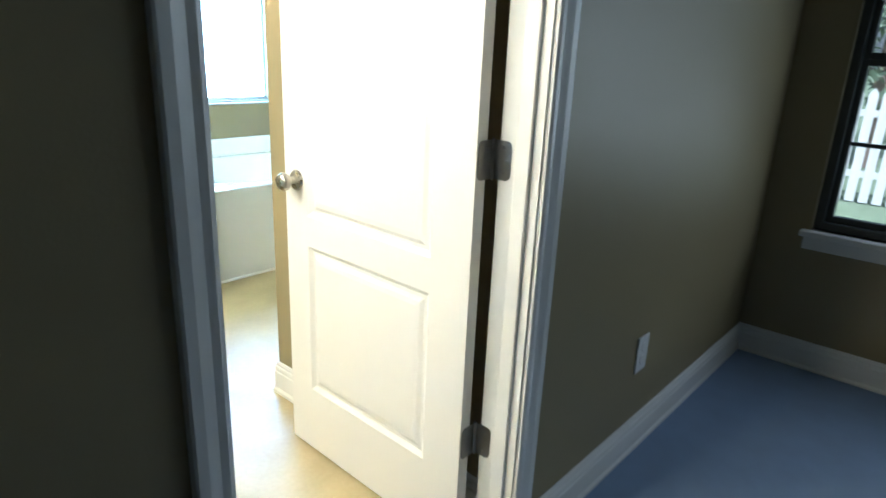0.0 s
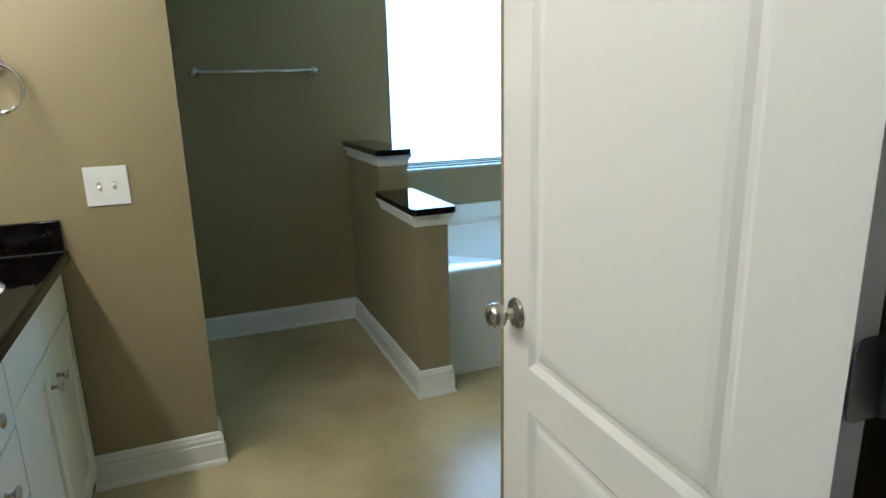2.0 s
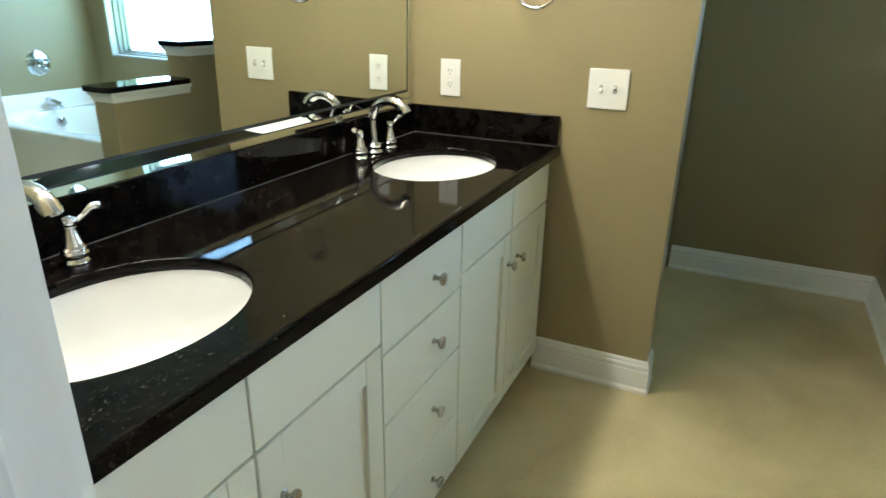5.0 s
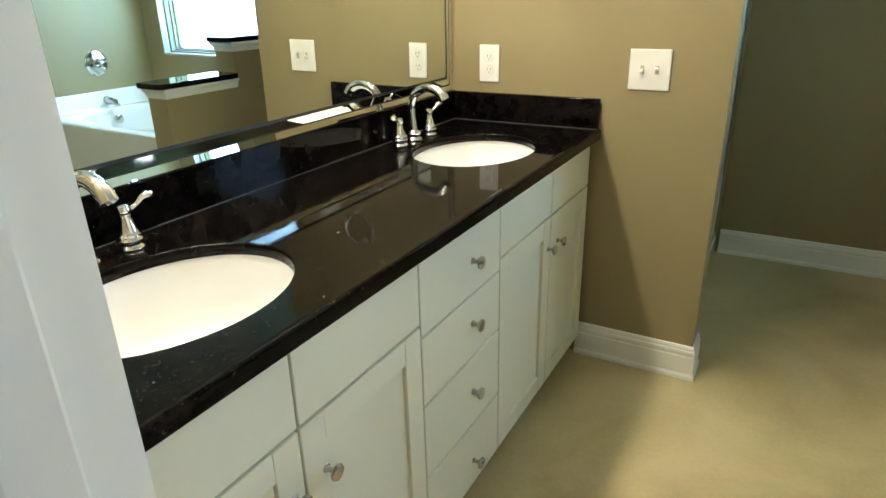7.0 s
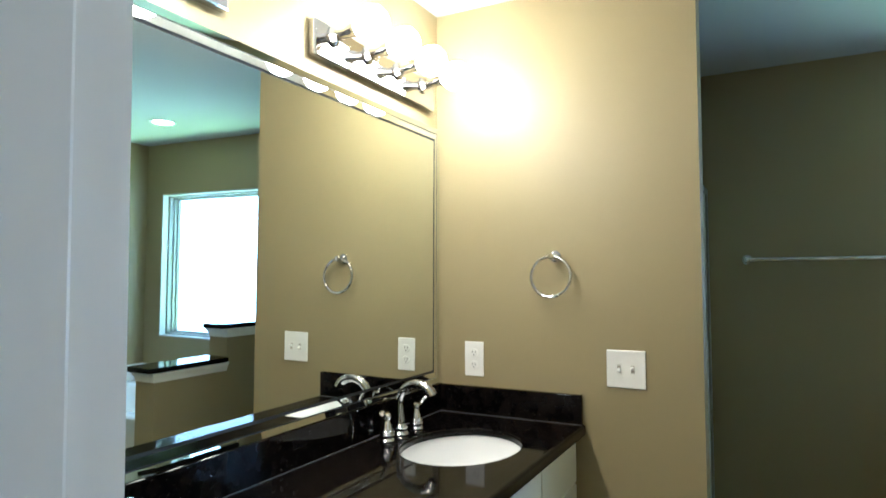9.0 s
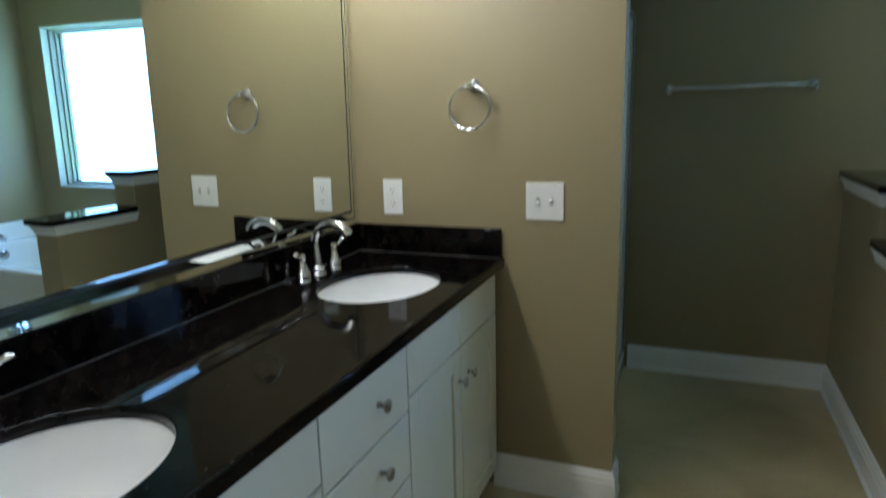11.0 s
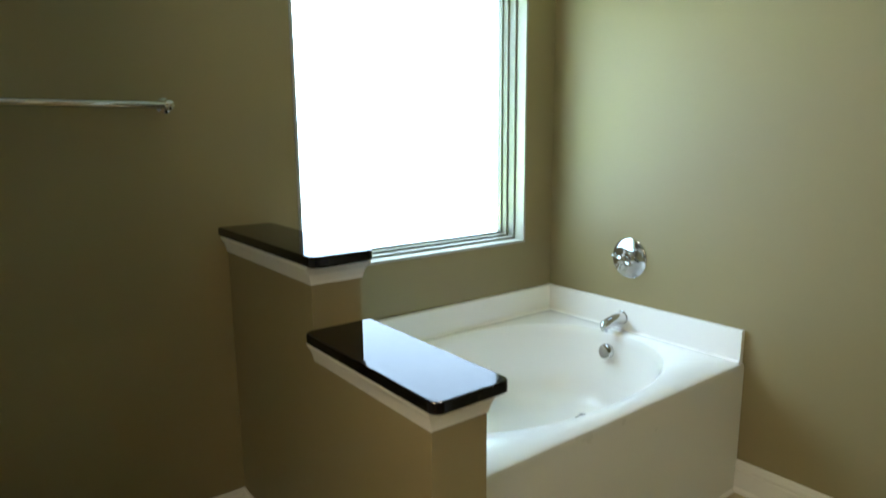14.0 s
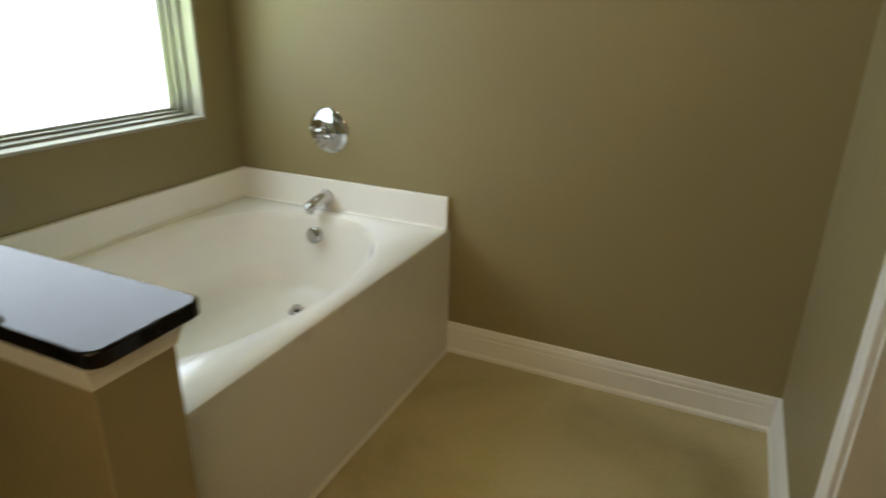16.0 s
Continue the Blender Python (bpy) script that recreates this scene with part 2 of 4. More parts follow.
def lathe(bm, profile, seg=32, m=Matrix.Identity(4), cap=True):
    """Turn a profile of (radius, height) about the axis z of m."""
    rings = []
    for r, h in profile:
        if r < 1e-5:
            rings.append([bm.verts.new(m @ Vector((0, 0, h)))])
        else:
            rings.append([bm.verts.new(m @ Vector((r * math.cos(2 * math.pi * k / seg), r * math.sin(2 * math.pi * k / seg), h))) for k in range(seg)])
    for a, b in zip(rings, rings[1:]):
        for k in range(seg):
            q = (k + 1) % seg
            if len(a) == 1 and len(b) == 1:
                continue
            if len(a) == 1:
                bm.faces.new((a[0], b[k], b[q]))
            elif len(b) == 1:
                bm.faces.new((a[k], a[q], b[0]))
            else:
                bm.faces.new((a[k], a[q], b[q], b[k]))
    if cap:
        for ring in (rings[0], rings[-1]):
            if len(ring) > 1:
                bm.faces.new(ring)
    return bm


def tube(bm, points, radii, seg=14, closed=False):
    """A round tube along points, with one radius or one for each point."""
    pts = [Vector(p) for p in points]
    n = len(pts)
    radii = [radii] * n if isinstance(radii, (int, float)) else radii
    rings, side = [], None
    for i, p in enumerate(pts):
        if closed:
            d = pts[(i + 1) % n] - pts[i - 1]
        else:
            d = pts[min(i + 1, n - 1)] - pts[max(i - 1, 0)]
        d.normalize()
        if side is None:
            side = d.orthogonal().normalized()
        side = (side - d * side.dot(d)).normalized()
        up = d.cross(side)
        rings.append([bm.verts.new(p + (side * math.cos(2 * math.pi * k / seg) + up * math.sin(2 * math.pi * k / seg)) * radii[i]) for k in range(seg)])
    pairs = list(zip(rings, rings[1:])) + ([(rings[-1], rings[0])] if closed else [])
    for a, b in pairs:
        for k in range(seg):
            bm.faces.new((a[k], a[(k + 1) % seg], b[(k + 1) % seg], b[k]))
    if not closed:
        bm.faces.new(rings[0])
        bm.faces.new(rings[-1])
    return bm


def rounded_rect(x0, x1, y0, y1, r, corners, seg=6):
    """Outline, anticlockwise; corners says which of (x0y0, x1y0, x1y1, x0y1) are rounded."""
    pts = []
    for (cx, cy, a0), on in zip(((x0, y0, 180), (x1, y0, 270), (x1, y1, 0), (x0, y1, 90)), corners):
        if not on:
            pts.append((cx, cy))
            continue
        ox, oy = cx + (r if cx == x0 else -r), cy + (r if cy == y0 else -r)
        for k in range(seg + 1):
            a = radians(a0 + 90 * k / seg)
            pts.append((ox + r * math.cos(a), oy + r * math.sin(a)))
    return pts


def axis(at, way):
    """A frame at a place whose z axis points along way."""
    return Matrix.Translation(at) @ Vector(way).to_track_quat('Z', 'Y').to_matrix().to_4x4()


def structure(ob, label, category):
    return tagged(ob, label, category, kind="structure")


# ---------- the plan ----------
XM, XR, YB, H = -0.97, 2.469, 1.323, 2.45        # mirror wall, tub wall, window wall, ceiling
YD0, YD1 = -2.065, -1.963                        # bedroom and bathroom faces of the door wall
YC = -0.893                                      # closet wall
DL, DR = -0.110, 0.645                           # door opening
XE = 2.52                                        # bedroom window wall
WX0, WX1, WZ0, WZ1 = 1.139, 2.29, 0.88, 2.04     # bathroom window
BY0, BY1, BZ0, BZ1 = -4.70, -2.27, 0.64, 2.06    # bedroom window

structure(part("floor", boxes((-1.09, 2.64, -2.02, 1.515, -0.12, 0.0)), VINYL), "beige mottled vinyl bathroom floor", "floor")
structure(part("carpet", boxes((-3.1, 2.67, -6.1, -2.02, -0.12, 0.008)), CARPET), "cut pile bedroom carpet with blue skylight put into its colour", "carpet")
structure(part("ceiling", boxes((-3.2, 2.75, -6.2, 1.53, H, H + 0.12)), CEIL), "white bathroom and bedroom ceiling, greyed to dim its bounced light", "ceiling")

structure(part("wall_vanity", boxes((XM - 0.115, XM, YD1, YB + 0.19, 0, H)), WALL), "tan painted wall behind the vanity", "wall")
structure(part("wall_wing", boxes((XM, 0.0, 0.0, 0.115, 0, H)), WALL), "tan painted end wall of the vanity recess", "wall")
structure(part("wall_window", boxes((XM, WX0, YB, YB + 0.19, 0, H), (WX1, XR + 0.15, YB, YB + 0.19, 0, H),
                                    (WX0, WX1, YB, YB + 0.19, 0, WZ0), (WX0, WX1, YB, YB + 0.19, WZ1, H)), WALL),
          "tan painted outer wall with a window opening", "wall")
structure(part("wall_tub", boxes((XR, XR + 0.15, YD1, YB, 0, H)), WALL), "tan painted wall at the foot of the tub", "wall")
CX0, CX1 = 0.92, 1.60
structure(part("wall_closet", boxes((0.742, CX0, YC - 0.115, YC, 0, H), (CX1, XR, YC - 0.115, YC, 0, H), (CX0, CX1, YC - 0.115, YC, 2.05, H)), WALL),
          "tan painted closet wall with a cased opening", "wall")
structure(part("wall_closet_side", boxes((0.742, 0.85, YD1, YC - 0.115, 0, H)), WALL), "tan painted closet side wall behind the door", "wall")
structure(part("wall_door", boxes((-3.1, DL - 0.02, YD0, YD1, 0, H), (DR + 0.02, XE, YD0, YD1, 0, H), (DL - 0.02, DR + 0.02, YD0, YD1, 2.06, H)), WALL),
          "dark tan wall between bedroom and bathroom", "wall")
structure(part("wall_bedroom_window", boxes((XE, XE + 0.15, BY1, YD0 + 0.11, 0, H), (XE, XE + 0.15, -6.2, BY0, 0, H),
                                            (XE, XE + 0.15, BY0, BY1, 0, BZ0), (XE, XE + 0.15, BY0, BY1, BZ1, H)), WALL),
          "dark tan bedroom wall with a window", "wall")
structure(part("wall_bedroom_back", boxes((-3.1, XE, -6.2, -6.1, 0, H)), WALL), "tan painted far bedroom wall", "wall")
structure(part("wall_bedroom_side", boxes((-3.2, -3.1, -6.2, YD1, 0, H)), WALL), "tan painted bedroom side wall", "wall")

# half wall beside the tub, stepped
HX0, HX1, HY0, HYS = 0.877, 1.025, 0.164, 0.685
bm = bmesh.new()
prism(bm, [(HY0, 0), (YB, 0), (YB, 1.06), (HYS, 1.06), (HYS, 0.855), (HY0, 0.855)], (HX0, 0, 0), (HX1, 0, 0), (0, 1, 0), (0, 0, 1))
structure(part("half_wall", bm, WALL), "stepped tan half wall beside the tub", "half wall")


# ---------- baseboards ----------
BASE = [(0, 0), (0.020, 0), (0.020, 0.012), (0.014, 0.022), (0.014, 0.088), (0.0115, 0.092), (0.0115, 0.099), (0.0135, 0.103), (0.012, 0.112),
        (0.009, 0.116), (0.0085, 0.123), (0.005, 0.130), (0, 0.131)]


def baseboard(p0, p1, out, m0=0, m1=0, label="white painted moulded baseboard", z=0.0):
    """m0, m1: how each end is mitred; 1 round an outer corner, -1 into an inner one, 0 square."""
    bm = bmesh.new()
    p0, p1, out = Vector(p0), Vector(p1), Vector(out)
    d = (p1 - p0).normalized()
    a = [bm.verts.new((*(p0 + out * s - d * (s * m0)), z + h)) for s, h in BASE]
    b = [bm.verts.new((*(p1 + out * s + d * (s * m1)), z + h)) for s, h in BASE]
    n = len(a)
    for k in range(n):
        bm.faces.new((a[k], a[(k + 1) % n], b[(k + 1) % n], b[k]))
    bm.faces.new(a[::-1])
    bm.faces.new(b)
    return structure(part("baseboard", bm, TRIM), label, "baseboard")


baseboard((-0.43, 0), (0, 0), (0, -1), 0, 1)
baseboard((0, 0), (0, 0.115), (1, 0), 1, 0)
baseboard((-0.07, YB), (HX0, YB), (0, -1), 0, -1)
baseboard((HX0, HY0), (HX0, YB), (-1, 0), 1, -1)
baseboard((HX0, HY0), (HX1, HY0), (0, -1), 1, 1)
baseboard((HX1, HY0), (HX1, 0.3185), (1, 0), 1, 0)
baseboard((XR, 0.3185), (XR, YC), (-1, 0), 0, -1)
baseboard((XR, YC), (CX1 + 0.066, YC), (0, 1), -1, 0)
baseboard((0.742, YC), (0.742, YD1), (-1, 0), 1, 0)
baseboard((0.742, YC), (CX0 - 0.066, YC), (0, 1), 1, 0)
baseboard((DR + 0.081, YD0), (XE, YD0), (0, -1), 0, -1, "white baseboard along the bedroom carpet", 0.006)
baseboard((XE, YD0), (XE, -6.1), (-1, 0), -1, 0, "white baseboard below the bedroom window", 0.006)
baseboard((-3.1, YD0), (DL - 0.068, YD0), (0, -1), 0, 0, "white baseboard along the bedroom carpet", 0.006)


# ---------- door frame and casings ----------
CASING = [(0, 0), (0.010, 0), (0.013, 0.008), (0.011, 0.020), (0.013, 0.028), (0.0165, 0.040), (0.0165, 0.056), (0.014, 0.060), (0, 0.060)]


def casing(parent, x_in, x_out_dir, y, out, top=2.05, width_scale=1.0):
    """One upright leg of a door casing: profile across, from the opening outwards."""
    bm = bmesh.new()
    prism(bm, [(a, b * width_scale) for a, b in CASING], (x_in, y, 0), (x_in, y, top), (0, out, 0), (x_out_dir, 0, 0))
    return part("casing_leg", bm, TRIM, parent)


def head(parent, x0, x1, y, out, z):
    bm = bmesh.new()
    prism(bm, CASING, (x0, y, z), (x1, y, z), (0, out, 0), (0, 0, 1))
    return part("casing_head", bm, TRIM, parent)


frame_ob = structure(empty("door_frame"), "white painted door frame with moulded casing", "door frame")
part("jamb", boxes((DL - 0.02, DL, YD0, YD1, 0, 2.06)), TRIM, frame_ob)
part("jamb", boxes((DR, DR + 0.02, YD0, YD1 + 0.008, 0, 2.06)), TRIM, frame_ob)
part("jamb_head", boxes((DL, DR, YD0, YD1, 2.04, 2.06)), TRIM, frame_ob)
part("door_stop", boxes((DL, DL + 0.011, -2.035, -1.995, 0, 2.04), bevel=0.003), TRIM, frame_ob)
part("door_stop", boxes((DR - 0.011, DR, -2.042, -2.004, 0, 2.04), bevel=0.003), TRIM, frame_ob)
part("strike_plate", boxes((DL, DL + 0.0015, -1.985, -1.958, 0.895, 0.955), bevel=0.0006), NICKEL, frame_ob, "satin nickel strike plate")
for y, out in ((YD0, -1), (YD1, 1)):
    casing(frame_ob, DL - 0.006, -1, y, out)
    casing(frame_ob, DR + 0.006, 1, y, out, width_scale=1.22)
    head(frame_ob, DL - 0.066, DR + 0.079, y, out, 2.05)
closet_frame = structure(empty("closet_door_frame"), "white casing round the closet opening", "door frame")
casing(closet_frame, CX1 + 0.004, 1, YC, 1)
casing(closet_frame, CX0 - 0.004, -1, YC, 1)
head(closet_frame, CX0 - 0.064, CX1 + 0.064, YC, 1, 2.05)
part("jamb", boxes((CX1 - 0.018, CX1, YC - 0.115, YC, 0, 2.05)), TRIM, closet_frame)
part("jamb", boxes((CX0, CX0 + 0.018, YC - 0.115, YC, 0, 2.05)), TRIM, closet_frame)


# ---------- entry door ----------
def panel_face(bm, w, h, panels, y, s):
    """One face of a moulded door in the plane y, s pointing out of it; panels are (x0, x1, z0, z1)."""
    steps = [(0.0, 0.0), (0.006, 0.004), (0.014, 0.009), (0.024, 0.009), (0.036, 0.004), (0.050, 0.002)]
    x0, x1 = panels[0][0], panels[0][1]
    zs = [0.0]
    for p in panels:
        zs += [p[2], p[3]]
    zs.append(h)

    def quad(a, b, c, d):
        bm.faces.new([bm.verts.new(v) for v in (a, b, c, d)])

    for xa, xb in ((0, x0), (x1, w)):
        for za, zb in zip(zs, zs[1:]):
            quad((xa, y, za), (xb, y, za), (xb, y, zb), (xa, y, zb))
    for i in range(0, len(zs) - 1, 2):
        quad((x0, y, zs[i]), (x1, y, zs[i]), (x1, y, zs[i + 1]), (x0, y, zs[i + 1]))
    for a0, a1, c0, c1 in panels:
        rings = []
        for inset, deep in steps:
            yy = y - s * deep
            rings.append([(a0 + inset, yy, c0 + inset), (a1 - inset, yy, c0 + inset), (a1 - inset, yy, c1 - inset), (a0 + inset, yy, c1 - inset)])
        for r, q in zip(rings, rings[1:]):
            for k in range(4):
                quad(r[k], r[(k + 1) % 4], q[(k + 1) % 4], q[k])
        quad(*rings[-1])


def moulded_leaf(w, h, t, panels):
    bm = bmesh.new()
    panel_face(bm, w, h, panels, 0.0, -1)
    panel_face(bm, w, h, panels, t, 1)
    for a, b in (((0, 0), (0, h)), ((w, 0), (w, h)), ((0, 0), (w, 0)), ((0, h), (w, h))):
        bm.faces.new([bm.verts.new(v) for v in ((a[0], 0, a[1]), (b[0], 0, b[1]), (b[0], t, b[1]), (a[0], t, a[1]))])
    bmesh.ops.remove_doubles(bm, verts=bm.verts[:], dist=1e-5)
    return bm


def door_knob(parent, at, way):
    bm = bmesh.new()
    m = axis(at, way)
    lathe(bm, [(0.0, 0), (0.031, 0), (0.032, 0.003), (0.029, 0.008), (0.020, 0.011), (0.0125, 0.014), (0.011, 0.024), (0.013, 0.030), (0.021, 0.034),
               (0.0262, 0.041), (0.0275, 0.049), (0.0258, 0.057), (0.020, 0.063), (0.010, 0.066), (0.0, 0.0665)], 36, m)
    return part("door_knob", bm, NICKEL, parent, "satin nickel round door knob", smooth=True)


DW, DY0, DX = 0.752, -1.936, 0.584
door = tagged(empty("entry_door", (DX, DY0, 0.0)), "white two-panel interior door standing open into the bathroom", "door")
door.matrix_world = pose(DX, DY0, 0.012, 0, 0, 88.78)
leaf = part("door_leaf", moulded_leaf(DW, 2.02, 0.035, [(0.129, DW - 0.110, 0.225, 0.717), (0.129, DW - 0.110, 0.811, 1.92)]), DOORP, door)
leaf.matrix_local = Matrix.Translation((0, -0.035, 0))
door_knob(door, (DW - 0.062, 0.0, 0.913), (0, 1, 0))
door_knob(door, (DW - 0.062, -0.035, 0.913), (0, -1, 0))
part("latch_plate", boxes((DW, DW + 0.0015, -0.030, -0.005, 0.885, 0.942)), NICKEL, door, "satin nickel latch plate")


def hinge(parent, z):
    """Door leaf and jamb leaf with rounded corners, and the knuckle between them, in the room's axes."""
    h = 0.090
    bm = bmesh.new()
    prism(bm, rounded_rect(DX + 0.003, DX + 0.049, z - h / 2, z + h / 2, 0.014, (1, 0, 0, 1)), (0, DY0 - 0.003, 0), (0, DY0 - 0.001, 0), (1, 0, 0), (0, 0, 1))
    a = part("hinge_leaf", bm, HINGE, parent)
    bm = bmesh.new()
    prism(bm, rounded_rect(-1.987, -1.942, z - h / 2, z + h / 2, 0.014, (1, 0, 0, 1)), (DR - 0.0025, 0, 0), (DR - 0.0005, 0, 0), (0, 1, 0), (0, 0, 1))
    b = part("hinge_leaf", bm, HINGE, parent)
    bm = bmesh.new()
    at = Matrix.Translation((DR - 0.006, DY0 - 0.003, z - h / 2))
    for k in range(5):
        lathe(bm, [(0.0052, k * 0.018 + 0.0005), (0.0052, (k + 1) * 0.018 - 0.0005)], 14, at)
    lathe(bm, [(0.0, -0.004), (0.0036, -0.003), (0.0046, 0), (0.0036, 0), (0.0036, h), (0.0046, h), (0.0036, h + 0.003), (0, h + 0.004)], 14, at)
    c = part("hinge_knuckle", bm, HINGE, parent, smooth=True)
    for dz, dy in ((-0.03, -1.966), (0.0, -1.977), (0.03, -1.966)):
        bm = bmesh.new()
        lathe(bm, [(0.0, 0.0012), (0.003, 0.001), (0.004, 0)], 12, axis((DR - 0.0025, dy, z + dz), (-1, 0, 0)))
        part("screw", bm, HINGE, b)
    return a, b, c


for z in (0.345, 1.083, 1.80):
    hg = tagged(empty("door_hinge", (0, 0, 0)), "dull steel butt hinge between door and jamb", "hinge", group="hinges of the open door")
    hinge(hg, z)


# ---------- bathroom window ----------
win = structure(empty("window_1"), "large fixed bathroom window with white frame and bright obscured pane", "window")


def picture_frame(bm, x0, x1, z0, z1, ya, yb, t, bevel=0.0):
    box(bm, x0, x0 + t, ya, yb, z0, z1, bevel)
    box(bm, x1 - t, x1, ya, yb, z0, z1, bevel)
    box(bm, x0 + t, x1 - t, ya, yb, z0, z0 + t, bevel)
    box(bm, x0 + t, x1 - t, ya, yb, z1 - t, z1, bevel)
    return bm


for name, inset, ya, yb, t, mat, text in (("window_reveal", 0.001, -0.003, 0.056, 0.012, RETURN, "white window return with shade put into its grey paint"),
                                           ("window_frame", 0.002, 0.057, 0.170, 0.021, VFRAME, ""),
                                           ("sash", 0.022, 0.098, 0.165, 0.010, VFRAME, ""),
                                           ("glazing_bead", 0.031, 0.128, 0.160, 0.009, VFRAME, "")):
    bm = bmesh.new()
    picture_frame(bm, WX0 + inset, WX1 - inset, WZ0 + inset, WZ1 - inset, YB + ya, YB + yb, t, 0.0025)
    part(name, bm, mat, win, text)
pane = part("pane", boxes((WX0 + 0.036, WX1 - 0.036, YB + 0.145, YB + 0.150, WZ0 + 0.036, WZ1 - 0.036)), GLASS, win, "bright white window pane")
pane.visible_shadow = False

# ---------- bedroom window ----------
bw = structure(empty("window_2"), "dark framed bedroom window with a white sill", "window")


def frame_x(bm, y0, y1, z0, z1, xa, xb, t, bevel=0.0):
    box(bm, xa, xb, y0, y0 + t, z0, z1, bevel)
    box(bm, xa, xb, y1 - t, y1, z0, z1, bevel)
    box(bm, xa, xb, y0 + t, y1 - t, z0, z0 + t, bevel)
    box(bm, xa, xb, y0 + t, y1 - t, z1 - t, z1, bevel)
    return bm


bm = bmesh.new()
frame_x(bm, BY0, BY1, BZ0, BZ1, XE + 0.03, XE + 0.12, 0.035, 0.004)
part("window_frame", bm, DARKFR, bw)
for z0, z1 in ((BZ0 + 0.035, 1.35), (1.35, BZ1 - 0.035)):
    bm = bmesh.new()
    frame_x(bm, BY0 + 0.035, BY1 - 0.035, z0, z1, XE + 0.055, XE + 0.095, 0.026, 0.003)
    sash = part("sash", bm, DARKFR, bw)
    mid = (z0 + z1) / 2
    part("muntin", boxes((XE + 0.066, XE + 0.082, BY0 + 0.06, BY1 - 0.06, mid - 0.008, mid + 0.008)), DARKFR, sash)
    p = part("pane", boxes((XE + 0.072, XE + 0.076, BY0 + 0.06, BY1 - 0.06, z0 + 0.025, z1 - 0.025)), GLASS, sash)
    p.visible_shadow = False
bm = boxes((XE - 0.05, XE + 0.055, BY0 - 0.05, BY1 + 0.035, BZ0 - 0.026, BZ0), bevel=0.006)
part("window_sill", bm, TRIM, bw, "white painted window sill")
part("apron", boxes((XE - 0.015, XE, BY0 - 0.03, BY1 + 0.02, BZ0 - 0.085, BZ0 - 0.027), bevel=0.003), TRIM, bw)


# ---------- granite caps on the half wall ----------
def eased_slab(outline, z0, z1, ease=0.004):
    """A slab with softened upper and lower edges."""
    bm = bmesh.new()
    c = Vector((sum(p[0] for p in outline), sum(p[1] for p in outline))) / len(outline)
    rings = []
    for z, k in ((z0, 1), (z0 + ease, 0), (z1 - ease, 0), (z1 - ease * 0.3, 0.3), (z1, 1)):
        ring = []
        for x, y in outline:
            d = (c - Vector((x, y)))
            ring.append(bm.verts.new((x + math.copysign(ease * k, d.x), y + math.copysign(ease * k, d.y), z)))
        rings.append(ring)
    n = len(outline)
    for a, b in zip(rings, rings[1:]):
        for k in range(n):
            bm.faces.new((a[k], a[(k + 1) % n], b[(k + 1) % n], b[k]))
    bm.faces.new(rings[0][::-1])
    bm.faces.new(rings[-1])
    return bm


def granite_cap(x0, x1, y0, y1, z, back_round, wall_y, label):
    """A polished cap with the white cove moulding round the three free sides below it."""
    ob = tagged(empty("half_wall_cap", (0, 0, 0)), label, "wall cap", group="granite caps of the half wall")
    part("granite_slab", eased_slab(rounded_rect(x0, x1, y0, y1, 0.024, (1, 1, 0, back_round)), z, z + 0.029), CAPGRAN, ob)
    bm = bmesh.new()
    h = 0.056
    prof = [(0.0, 0.0), (0.003, 0.0), (0.005, h * 0.2), (0.010, h * 0.5), (0.021, h * 0.8), (0.022, h), (0.0, h)]
    rings = []
    for o, zz in prof:
        rings.append([bm.verts.new((x, y, z - h + zz)) for x, y in ((HX0 - o, y1), (HX0 - o, wall_y - o), (HX1 + o, wall_y - o), (HX1 + o, y1))])
    for a, b in zip(rings, rings[1:]):
        for k in range(3):
            bm.faces.new((a[k], a[k + 1], b[k + 1], b[k]))
    part("cove_trim", bm, TRIM, ob, "white painted cove trim")
    return ob


granite_cap(HX0 - 0.030, HX1 + 0.025, 0.112, HYS, 0.855, 1, HY0, "polished black granite cap on the low half wall")
granite_cap(HX0 - 0.028, HX1 + 0.010, 0.622, YB, 1.060, 0, HYS, "polished black granite cap on the high wall step")


# ---------- bathtub ----------
TX0, TX1, TY0, TY1, TZ = HX1 + 0.003, XR - 0.002, 0.322, YB - 0.002, 0.528
tub = tagged(empty("bathtub", (TX0, TY0, 0)), "white oval drop-in bathtub with flat apron and raised splash rim", "bathtub")
TI = Matrix.Translation((-TX0, -TY0, 0))


def rect_point(cx, cy, a, x0, x1, y0, y1):
    dx, dy = math.cos(a), math.sin(a)
    k = min(((x1 - cx) / dx if dx > 1e-9 else (x0 - cx) / dx if dx < -1e-9 else 1e9),
            ((y1 - cy) / dy if dy > 1e-9 else (y0 - cy) / dy if dy < -1e-9 else 1e9))
    return cx + k * dx, cy + k * dy


def angles_for(cx, cy, x0, x1, y0, y1, n):
    a = [2 * math.pi * k / n for k in range(n)]
    for x in (x0, x1):
        for y in (y0, y1):
            t = math.atan2(y - cy, x - cx) % (2 * math.pi)
            k = min(range(n), key=lambda q: abs((a[q] - t + math.pi) % (2 * math.pi) - math.pi))
            a[k] = t
    return sorted(a)


def super_point(cx, cy, a, ra, rb, n):
    c, s = math.cos(a), math.sin(a)
    k = (abs(c / ra) ** n + abs(s / rb) ** n) ** (-1 / n)
    return cx + k * c, cy + k * s


